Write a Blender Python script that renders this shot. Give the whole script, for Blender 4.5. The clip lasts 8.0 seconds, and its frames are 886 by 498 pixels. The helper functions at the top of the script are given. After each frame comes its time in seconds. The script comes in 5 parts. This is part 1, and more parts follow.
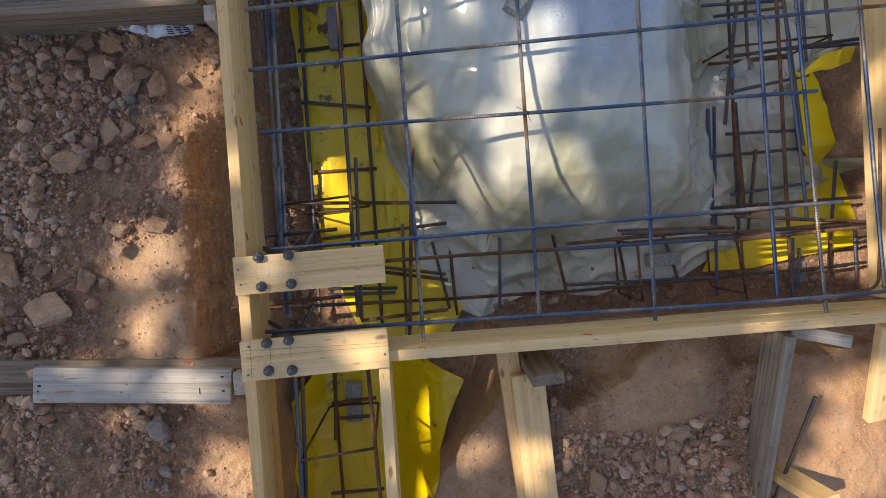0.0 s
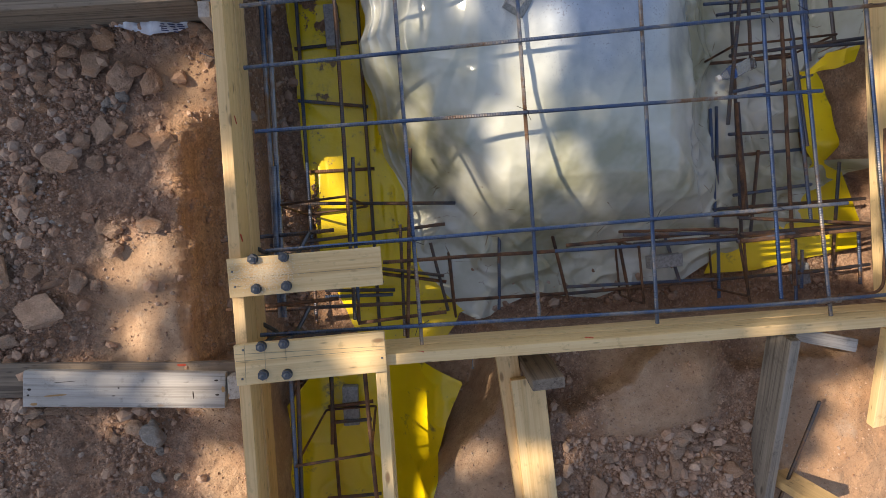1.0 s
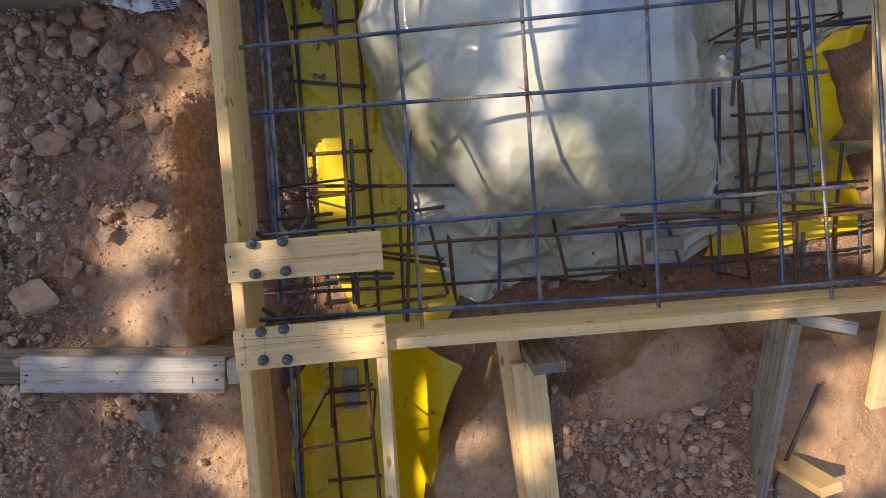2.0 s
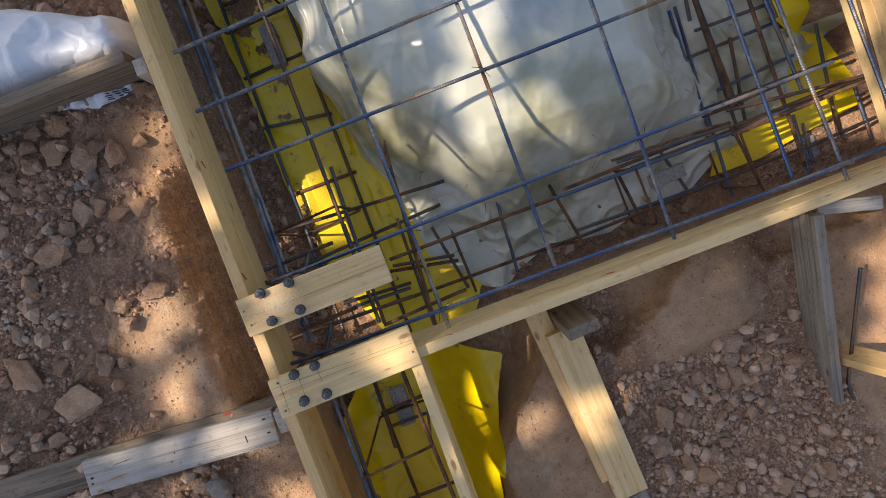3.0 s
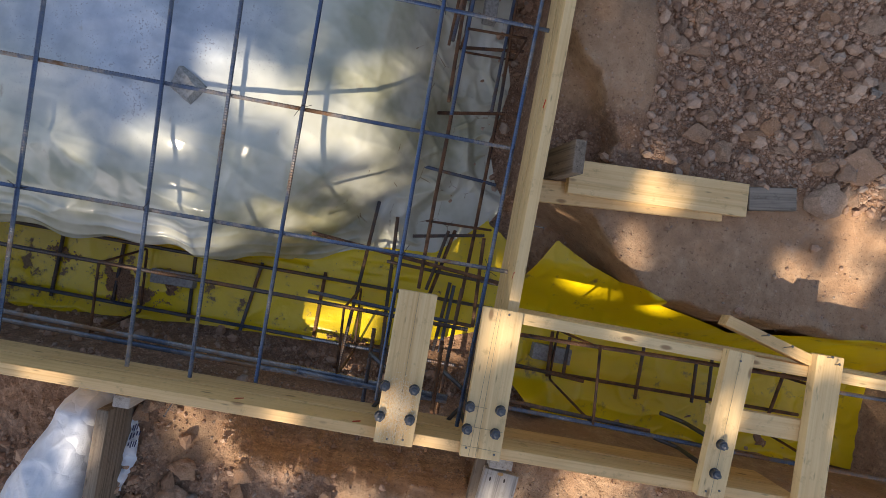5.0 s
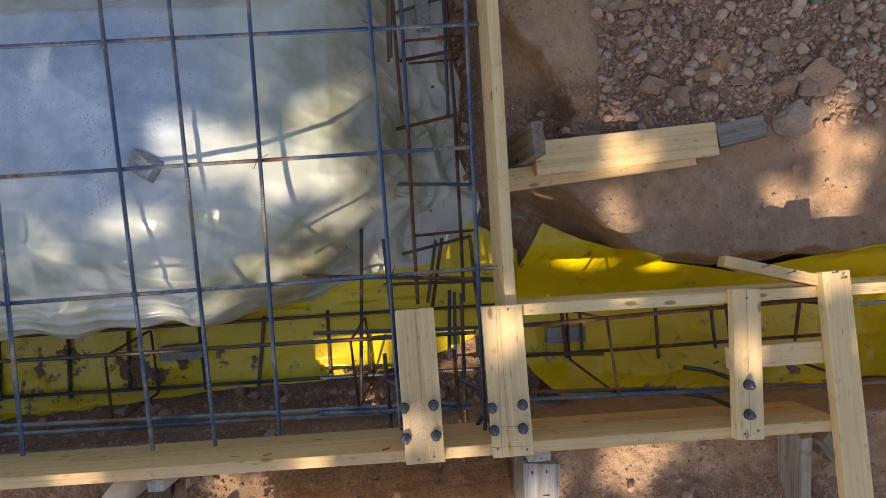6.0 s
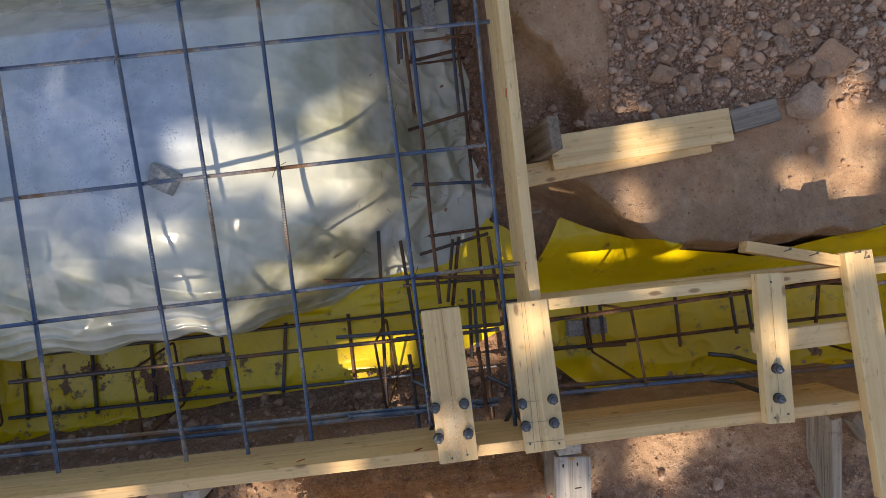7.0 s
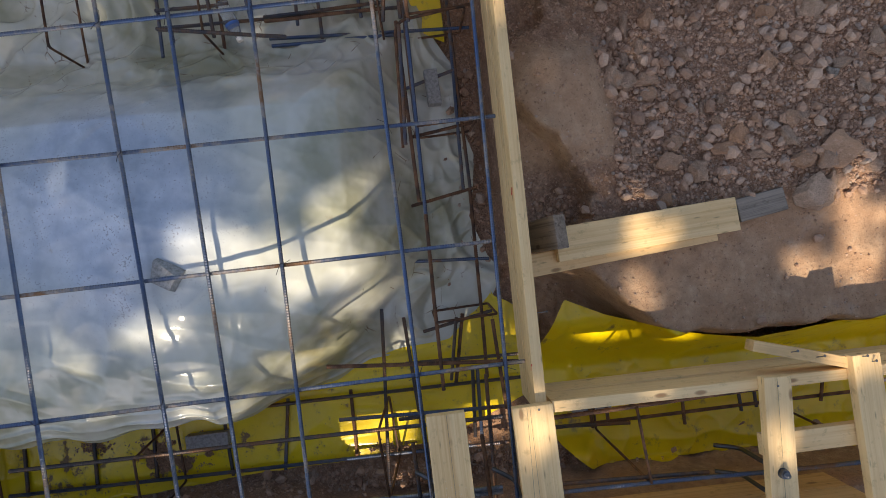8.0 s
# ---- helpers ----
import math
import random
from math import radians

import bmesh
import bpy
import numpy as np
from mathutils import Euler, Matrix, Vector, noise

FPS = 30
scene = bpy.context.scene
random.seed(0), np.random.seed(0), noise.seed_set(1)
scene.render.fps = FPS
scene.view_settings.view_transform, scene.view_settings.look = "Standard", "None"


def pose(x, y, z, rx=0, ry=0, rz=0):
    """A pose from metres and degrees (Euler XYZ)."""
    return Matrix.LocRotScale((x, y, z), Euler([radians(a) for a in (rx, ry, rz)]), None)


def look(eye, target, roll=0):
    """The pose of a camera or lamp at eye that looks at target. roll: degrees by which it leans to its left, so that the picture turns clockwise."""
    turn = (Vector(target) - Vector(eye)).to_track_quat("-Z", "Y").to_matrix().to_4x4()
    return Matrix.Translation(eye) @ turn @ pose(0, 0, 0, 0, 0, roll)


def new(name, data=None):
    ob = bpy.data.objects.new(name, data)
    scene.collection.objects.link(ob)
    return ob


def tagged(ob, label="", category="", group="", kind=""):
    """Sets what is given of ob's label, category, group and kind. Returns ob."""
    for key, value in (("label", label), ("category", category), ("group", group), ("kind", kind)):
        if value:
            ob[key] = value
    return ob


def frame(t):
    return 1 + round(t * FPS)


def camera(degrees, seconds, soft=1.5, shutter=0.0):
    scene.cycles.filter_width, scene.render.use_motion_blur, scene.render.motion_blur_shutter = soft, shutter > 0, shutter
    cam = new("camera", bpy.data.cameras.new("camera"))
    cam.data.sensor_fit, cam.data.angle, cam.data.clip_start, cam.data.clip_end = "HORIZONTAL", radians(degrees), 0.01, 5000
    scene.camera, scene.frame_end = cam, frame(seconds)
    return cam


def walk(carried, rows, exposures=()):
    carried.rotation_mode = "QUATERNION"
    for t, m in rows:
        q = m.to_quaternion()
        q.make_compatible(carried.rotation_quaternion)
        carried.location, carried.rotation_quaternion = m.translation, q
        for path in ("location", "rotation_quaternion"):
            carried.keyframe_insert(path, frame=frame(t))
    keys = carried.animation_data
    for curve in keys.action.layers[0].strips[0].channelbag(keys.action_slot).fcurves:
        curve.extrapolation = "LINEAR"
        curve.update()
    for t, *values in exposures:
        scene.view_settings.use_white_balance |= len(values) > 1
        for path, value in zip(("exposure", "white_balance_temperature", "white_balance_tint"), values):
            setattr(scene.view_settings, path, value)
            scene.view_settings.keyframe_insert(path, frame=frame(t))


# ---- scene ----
cam = camera(74.0, 8.0, soft=0.25)
PATH = [
    (0, (0.074, 0.414, 2.039), (0.211, 0.346, 0.044), 112.7),
    (0.5, (0.069, 0.414, 2.016), (0.213, 0.345, 0.022), 111.9),
    (1, (0.077, 0.418, 2.0), (0.219, 0.35, 0.006), 112.0),
    (1.5, (0.068, 0.412, 1.98), (0.213, 0.338, -0.013), 113.4),
    (1.7, (0.052, 0.434, 1.974), (0.212, 0.317, -0.016), 122.6),
    (2.8, (0.13, 0.427, 1.977), (0.21, 0.272, -0.015), 141.4),
    (3, (0.141, 0.388, 1.976), (0.204, 0.283, -0.02), 128.7),
    (3.2, (0.131, 0.385, 1.973), (0.206, 0.308, -0.024), 105.8),
    (3.5, (0.119, 0.436, 1.958), (0.215, 0.331, -0.037), 92.0),
    (4, (0.141, 0.409, 1.942), (0.211, 0.306, -0.054), 87.2),
    (4.5, (0.121, 0.411, 1.947), (0.187, 0.292, -0.048), 86.0),
    (4.7, (0.117, 0.405, 1.953), (0.17, 0.28, -0.043), 86.0),
    (5.8, (0.122, 0.256, 1.97), (0.19, 0.185, -0.027), 44.5),
    (6, (0.142, 0.273, 1.97), (0.203, 0.2, -0.028), 46.8),
    (6.5, (0.139, 0.332, 1.972), (0.215, 0.257, -0.025), 39.1),
    (7, (0.154, 0.343, 1.974), (0.207, 0.276, -0.024), 45.6),
    (7.5, (0.177, 0.344, 1.963), (0.233, 0.277, -0.035), 44.6),
    (8, (0.502, 0.327, 1.967), (0.548, 0.257, -0.032), 50.8),
]
walk(cam, [(t, look(eye, target, roll)) for t, eye, target, roll in PATH], [(0.0, 0.32, 7350.0, 15.0), (8.0, 0.32, 7350.0, 15.0)])

# world and sun: clear sky, sun low over the left, broken by an added, unseen tree crown
world = bpy.data.worlds.new("world")
scene.world = world
world.use_nodes = True
wn = world.node_tree
sky = wn.nodes.new("ShaderNodeTexSky")
sky.sky_type = "NISHITA"
sky.sun_disc = False
sky.dust_density = 1.3
sky.ozone_density = 1.0
SUN_WAY = Vector((0.80, -0.30, -0.95)).normalized()
sky.sun_elevation = math.asin(-SUN_WAY.z)
sky.sun_rotation = math.atan2(-SUN_WAY.x, -SUN_WAY.y)
wn.links.new(sky.outputs[0], wn.nodes["Background"].inputs[0])
wn.nodes["Background"].inputs[1].default_value = 0.15
sun = new("sun", bpy.data.lights.new("sun", "SUN"))
sun.data.energy = 4.8
sun.data.angle = radians(0.55)
sun.data.color = (1.0, 0.92, 0.78)
sun.matrix_world = look((0, 0, 12), Vector((0, 0, 12)) + SUN_WAY)


# ---------- materials ----------
class Nodes:
    """A small builder for one node material."""

    def __init__(self, name):
        self.m = bpy.data.materials.new(name)
        self.m.use_nodes = True
        self.t = self.m.node_tree
        self.b = self.t.nodes["Principled BSDF"]
        self.c = self.t.nodes.new("ShaderNodeTexCoord")

    def put(self, kind, **values):
        n = self.t.nodes.new(kind)
        for key, v in values.items():
            n.inputs[key].default_value = v
        return n

    def link(self, a, b):
        self.t.links.new(a, b)

    def coords(self, scale, random_shift=True):
        mp = self.put("ShaderNodeMapping")
        mp.inputs["Scale"].default_value = scale
        self.link(self.c.outputs["Object"], mp.inputs["Vector"])
        if random_shift:
            oi = self.t.nodes.new("ShaderNodeObjectInfo")
            mul = self.put("ShaderNodeMath")
            mul.operation = "MULTIPLY"
            mul.inputs[1].default_value = 37.0
            self.link(oi.outputs["Random"], mul.inputs[0])
            self.link(mul.outputs[0], mp.inputs["Location"])
        return mp.outputs[0]

    def noise(self, vector, scale, detail=4.0, rough=0.55):
        n = self.put("ShaderNodeTexNoise", Scale=scale, Detail=detail, Roughness=rough)
        self.link(vector, n.inputs["Vector"])
        return n.outputs["Fac"]

    def ramp(self, fac, *stops):
        r = self.t.nodes.new("ShaderNodeValToRGB")
        while len(r.color_ramp.elements) < len(stops):
            r.color_ramp.elements.new(0.5)
        for e, (p, c) in zip(r.color_ramp.elements, stops):
            e.position = p
            e.color = (*c, 1) if len(c) == 3 else c
        self.link(fac, r.inputs[0])
        return r.outputs[0]

    def mix(self, fac, a, b, how="MIX"):
        n = self.t.nodes.new("ShaderNodeMix")
        n.data_type = "RGBA"
        n.blend_type = how
        for sock, v in ((n.inputs[0], fac), (n.inputs[6], a), (n.inputs[7], b)):
            if isinstance(v, (int, float)):
                sock.default_value = v
            elif isinstance(v, tuple):
                sock.default_value = (*v, 1)
            else:
                self.link(v, sock)
        return n.outputs[2]

    def add(self, a, b, k=1.0):
        n = self.put("ShaderNodeMath")
        n.operation = "MULTIPLY_ADD"
        self.link(b, n.inputs[0])
        n.inputs[1].default_value = k
        self.link(a, n.inputs[2])
        return n.outputs[0]

    def bump(self, height, strength, distance):
        n = self.put("ShaderNodeBump", Strength=strength, Distance=distance)
        self.link(height, n.inputs["Height"])
        self.link(n.outputs[0], self.b.inputs["Normal"])

    def done(self, colour, rough, metal=0.0, **more):
        for key, v in (("Base Color", colour), ("Roughness", rough), ("Metallic", metal), *more.items()):
            sock = self.b.inputs[key]
            if isinstance(v, (int, float)):
                sock.default_value = v
            elif isinstance(v, tuple):
                sock.default_value = (*v, 1)
            else:
                self.link(v, sock)
        return self.m


def wood(name, pale, dark, knot, rough=0.6, relief=0.25, knots=True):
    """Sawn timber whose grain runs along the board's own x."""
    n = Nodes(name)
    warp = n.noise(n.coords((0.7, 14, 14)), 1.0, 3, 0.5)
    fine = n.noise(n.coords((3, 170, 170)), 1.0, 4, 0.65)
    rings = n.noise(n.coords((1.1, 55, 55)), 1.0, 5, 0.6)
    grain = n.add(n.add(n.add(fine, rings, 1.0), warp, 0.9), fine, 0.1)
    half = n.put("ShaderNodeMath")
    half.operation = "MULTIPLY"
    half.inputs[1].default_value = 0.333
    n.link(grain, half.inputs[0])
    mid = tuple((p * 2 + d) / 3 for p, d in zip(pale, dark))
    col = n.ramp(half.outputs[0], (0.40, dark), (0.485, mid), (0.57, pale))
    blotch = n.noise(n.coords((2.5, 6, 6)), 1.0, 4, 0.6)
    col = n.mix(n.ramp(blotch, (0.50, (0, 0, 0)), (0.74, (0.6, 0.6, 0.6))), col, dark)
    if knots:
        v = n.put("ShaderNodeTexVoronoi", Scale=1.0)
        n.link(n.coords((4.2, 11, 11)), v.inputs["Vector"])
        spot = n.ramp(v.outputs["Distance"], (0.0, (0.95, 0.95, 0.95)), (0.065, (0.8, 0.8, 0.8)), (0.11, (0, 0, 0)))
        col = n.mix(spot, col, knot)
        w = n.put("ShaderNodeTexVoronoi", Scale=1.0)
        n.link(n.coords((9, 42, 42)), w.inputs["Vector"])
        nick = n.ramp(w.outputs["Distance"], (0.0, (0.95, 0.95, 0.95)), (0.16, (0, 0, 0)))
        col = n.mix(nick, col, tuple(c * 0.45 for c in dark))
    streak = n.noise(n.coords((2.2, 38, 38)), 1.0, 3, 0.6)
    col = n.mix(n.ramp(streak, (0.56, (0, 0, 0)), (0.68, (0.22, 0.22, 0.22))), col, tuple(c * 0.55 for c in dark))
    scuff = n.noise(n.coords((20, 24, 24)), 1.0, 4, 0.75)
    col = n.mix(n.ramp(scuff, (0.57, (0, 0, 0)), (0.70, (0.5, 0.5, 0.5))), col, tuple(c * 0.6 for c in dark))
    n.bump(n.add(fine, rings, 0.6), relief, 0.003)
    return n.done(col, rough)


PINE = wood("fresh_pine", (0.83, 0.60, 0.31), (0.68, 0.435, 0.19), (0.30, 0.155, 0.065))
PINE_WARM = wood("warm_pine", (0.82, 0.56, 0.275), (0.64, 0.385, 0.155), (0.30, 0.155, 0.065))
PINE_DIRTY = wood("handled_pine", (0.74, 0.50, 0.24), (0.52, 0.32, 0.13), (0.26, 0.15, 0.08))
GREY_WOOD = wood("weathered_wood", (0.35, 0.295, 0.235), (0.10, 0.08, 0.06), (0.08, 0.06, 0.045), 0.8, 1.0)
WHITE_WOOD = wood("bleached_wood", (0.50, 0.465, 0.42), (0.25, 0.225, 0.20), (0.38, 0.20, 0.07), 0.75, 0.8)
OLD_WOOD = wood("old_brown_wood", (0.29, 0.225, 0.165), (0.095, 0.07, 0.05), (0.06, 0.04, 0.025), 0.8, 0.9)


def soil_material():
    n = Nodes("red_brown_soil")
    v = n.coords((1, 1, 1), False)
    big, mid, fine = n.noise(v, 2.2, 4), n.noise(v, 16, 6, 0.7), n.noise(v, 150, 4, 0.75)
    cells = []
    for scale in (55.0, 130.0):
        c = n.put("ShaderNodeTexVoronoi", Scale=scale)
        wv = n.t.nodes.new("ShaderNodeVectorMath")
        wv.operation = "ADD"
        nz = n.put("ShaderNodeTexNoise", Scale=40.0, Detail=2.0)
        n.link(v, nz.inputs["Vector"])
        sc = n.t.nodes.new("ShaderNodeVectorMath")
        sc.operation = "SCALE"
        sc.inputs["Scale"].default_value = 0.006
        n.link(nz.outputs["Color"], sc.inputs[0])
        n.link(v, wv.inputs[0])
        n.link(sc.outputs[0], wv.inputs[1])
        n.link(wv.outputs[0], c.inputs["Vector"])
        cells.append(c)
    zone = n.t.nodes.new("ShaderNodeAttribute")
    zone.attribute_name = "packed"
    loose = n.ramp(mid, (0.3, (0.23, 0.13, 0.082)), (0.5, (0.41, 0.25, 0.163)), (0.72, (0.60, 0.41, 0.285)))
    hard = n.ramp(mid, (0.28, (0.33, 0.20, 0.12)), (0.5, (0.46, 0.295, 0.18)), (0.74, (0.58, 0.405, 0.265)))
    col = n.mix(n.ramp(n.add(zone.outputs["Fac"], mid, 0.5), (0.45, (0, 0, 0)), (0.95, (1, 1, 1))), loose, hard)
    col = n.mix(n.ramp(big, (0.44, (0, 0, 0)), (0.66, (0.65, 0.65, 0.65))), col, (0.43, 0.235, 0.125))
    cut = n.t.nodes.new("ShaderNodeAttribute")
    cut.attribute_name = "clay"
    streak = n.noise(n.coords((60, 5, 30), False), 1.0, 4, 0.65)
    col = n.mix(n.mix(1.0, cut.outputs["Color"], (0.85, 0.85, 0.85), "MULTIPLY"), col, n.ramp(streak, (0.35, (0.44, 0.245, 0.13)), (0.62, (0.68, 0.42, 0.24))))
    grey = n.noise(v, 5.0, 5, 0.7)
    col = n.mix(n.ramp(grey, (0.60, (0, 0, 0)), (0.72, (0.55, 0.55, 0.55))), col, (0.42, 0.34, 0.275))
    grit = n.ramp(cells[1].outputs["Color"], (0.15, (0.62, 0.62, 0.62)), (0.6, (1.0, 1.0, 1.0)), (0.9, (1.28, 1.25, 1.2)))
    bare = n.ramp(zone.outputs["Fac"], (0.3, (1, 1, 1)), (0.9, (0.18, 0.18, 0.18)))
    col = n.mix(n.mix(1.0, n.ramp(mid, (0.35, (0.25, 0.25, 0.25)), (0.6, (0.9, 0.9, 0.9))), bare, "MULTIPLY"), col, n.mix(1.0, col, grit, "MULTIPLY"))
    col = n.mix(n.ramp(fine, (0.55, (0, 0, 0)), (0.8, (0.6, 0.6, 0.6))), col, (0.60, 0.43, 0.30))
    pit = n.noise(v, 85, 3, 0.7)
    col = n.mix(n.ramp(pit, (0.30, (0.7, 0.7, 0.7)), (0.42, (0, 0, 0))), col, (0.15, 0.085, 0.055))
    crack = n.put("ShaderNodeTexVoronoi", Scale=13.0)
    crack.feature = "DISTANCE_TO_EDGE"
    n.link(wv.outputs[0], crack.inputs["Vector"])
    line = n.ramp(crack.outputs["Distance"], (0.0, (0, 0, 0)), (0.035, (1, 1, 1)))
    line = n.mix(n.ramp(big, (0.46, (0, 0, 0)), (0.56, (1, 1, 1))), (1.0, 1.0, 1.0), line)
    h = n.add(n.add(n.add(mid, cells[0].outputs["Distance"], -0.22), cells[1].outputs["Distance"], -0.10), fine, 0.42)
    h = n.add(h, line, 0.08)
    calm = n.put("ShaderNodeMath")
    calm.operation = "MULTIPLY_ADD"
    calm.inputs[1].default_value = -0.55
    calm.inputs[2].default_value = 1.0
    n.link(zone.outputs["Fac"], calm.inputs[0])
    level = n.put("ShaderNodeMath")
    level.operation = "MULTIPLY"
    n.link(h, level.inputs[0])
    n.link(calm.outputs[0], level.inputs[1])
    n.bump(level.outputs[0], 0.9, 0.018)
    return n.done(col, 0.95)


def stone_material(name, dark, pale, warm):
    n = Nodes(name)
    v = n.coords((1, 1, 1))
    mid, fine = n.noise(v, 2.6, 6, 0.75), n.noise(v, 22, 4, 0.75)
    col = n.ramp(mid, (0.32, dark), (0.68, pale))
    col = n.mix(n.ramp(fine, (0.5, (0, 0, 0)), (0.72, (0.5, 0.5, 0.5))), col, tuple(c * 0.55 for c in dark))
    col = n.mix(n.ramp(n.noise(v, 1.3, 3, 0.6), (0.55, (0, 0, 0)), (0.70, (0.7, 0.7, 0.7))), col, warm)
    oi = n.t.nodes.new("ShaderNodeObjectInfo")
    col = n.mix(n.ramp(oi.outputs["Random"], (0.35, (0, 0, 0)), (1.0, (0.75, 0.75, 0.75))), col, warm)
    speck = n.noise(v, 9, 5, 0.8)
    col = n.mix(n.ramp(speck, (0.54, (0, 0, 0)), (0.66, (0.55, 0.55, 0.55))), col, tuple(min(1.0, c * 1.15) for c in pale))
    n.bump(n.add(n.add(mid, speck, 0.5), fine, 0.6), 1.0, 0.022)
    return n.done(col, 0.9)


def gravel_material():
    n = Nodes("gravel_stone")
    g = n.t.nodes.new("ShaderNodeNewGeometry")
    col = n.ramp(g.outputs["Random Per Island"], (0.0, (0.28, 0.16, 0.10)), (0.40, (0.52, 0.32, 0.21)), (0.80, (0.68, 0.465, 0.33)), (0.94, (0.42, 0.33, 0.265)), (1.0, (0.52, 0.42, 0.34)))
    fine = n.noise(n.coords((1, 1, 1)), 150, 3, 0.7)
    n.bump(fine, 0.6, 0.006)
    return n.done(n.mix(0.35, col, n.ramp(fine, (0.3, (0.20, 0.12, 0.08)), (0.7, (0.55, 0.38, 0.27)))), 0.92)


SOIL = soil_material()
STONE = stone_material("rubble_stone", (0.48, 0.295, 0.195), (0.83, 0.59, 0.42), (0.72, 0.38, 0.20))
GREY_STONE = stone_material("pale_grey_stone", (0.34, 0.30, 0.26), (0.58, 0.53, 0.47), (0.5, 0.42, 0.35))
GRAVEL = gravel_material()


def steel_material():
    """Mill-blue bars, some of them gone brown-grey with a first bloom of rust."""
    n = Nodes("rebar_steel")
    v = n.coords((1, 1, 1))
    rust = n.noise(v, 5.0, 4, 0.6)
    fine = n.noise(v, 70, 3)
    oi = n.t.nodes.new("ShaderNodeObjectInfo")
    blue = n.ramp(n.add(rust, fine, 0.25), (0.54, (0.085, 0.125, 0.215)), (0.66, (0.15, 0.165, 0.20)), (0.78, (0.24, 0.14, 0.085)))
    brown = n.ramp(n.add(rust, fine, 0.3), (0.50, (0.075, 0.075, 0.085)), (0.64, (0.115, 0.09, 0.075)), (0.76, (0.23, 0.125, 0.07)))
    col = n.mix(n.ramp(oi.outputs["Random"], (0.25, (0, 0, 0)), (0.45, (0.9, 0.9, 0.9))), blue, brown)
    n.bump(fine, 0.25, 0.002)
    return n.done(col, n.ramp(rust, (0.4, (0.30, 0.30, 0.30)), (0.65, (0.6, 0.6, 0.6))), 0.75)


def rust_material():
    n = Nodes("rusty_steel")
    v = n.coords((1, 1, 1))
    f = n.noise(v, 18, 4, 0.6)
    return n.done(n.ramp(f, (0.35, (0.07, 0.045, 0.035)), (0.55, (0.19, 0.095, 0.05)), (0.75, (0.30, 0.17, 0.09))), 0.75, 0.35)


def sheet_material(name, pale, dark, dirt, rough, dirt_from):
    n = Nodes(name)
    v = n.coords((1, 1, 1), False)
    soft, spots = n.noise(v, 3.0, 3), n.noise(v, 9.0, 6, 0.7)
    col = n.ramp(soft, (0.35, dark), (0.65, pale))
    col = n.mix(n.ramp(spots, (dirt_from, (0, 0, 0)), (dirt_from + 0.10, (0.85, 0.85, 0.85))), col, dirt)
    n.bump(n.noise(v, 26, 4, 0.5), 0.18, 0.01)
    return n.done(col, rough, 0.0, **{"Specular IOR Level": 0.7})


STEEL = steel_material()
RUST = rust_material()


def clean_steel():
    n = Nodes("clean_rebar_steel")
    v = n.coords((1, 1, 1))
    wear = n.noise(v, 4.0, 4, 0.6)
    col = n.ramp(wear, (0.38, (0.10, 0.14, 0.21)), (0.5, (0.30, 0.31, 0.33)), (0.62, (0.29, 0.18, 0.11)))
    n.bump(n.noise(v, 70, 3), 0.25, 0.002)
    return n.done(col, 0.42, 0.7)


CLEAN_STEEL = clean_steel()


def mat_steel():
    n = Nodes("blue_mill_steel")
    v = n.coords((1, 1, 1))
    wear, fine = n.noise(v, 2.6, 5, 0.65), n.noise(v, 80, 3)
    col = n.ramp(n.add(wear, fine, 0.2), (0.50, (0.075, 0.12, 0.225)), (0.60, (0.14, 0.165, 0.215)), (0.68, (0.33, 0.29, 0.26)), (0.76, (0.26, 0.145, 0.08)))
    n.bump(fine, 0.25, 0.002)
    return n.done(col, n.ramp(wear, (0.4, (0.28, 0.28, 0.28)), (0.65, (0.5, 0.5, 0.5))), 0.8)


MAT_STEEL = mat_steel()
YELLOW = sheet_material("yellow_polythene", (0.90, 0.665, 0.012), (0.79, 0.565, 0.010), (0.24, 0.15, 0.07), 0.30, 0.585)


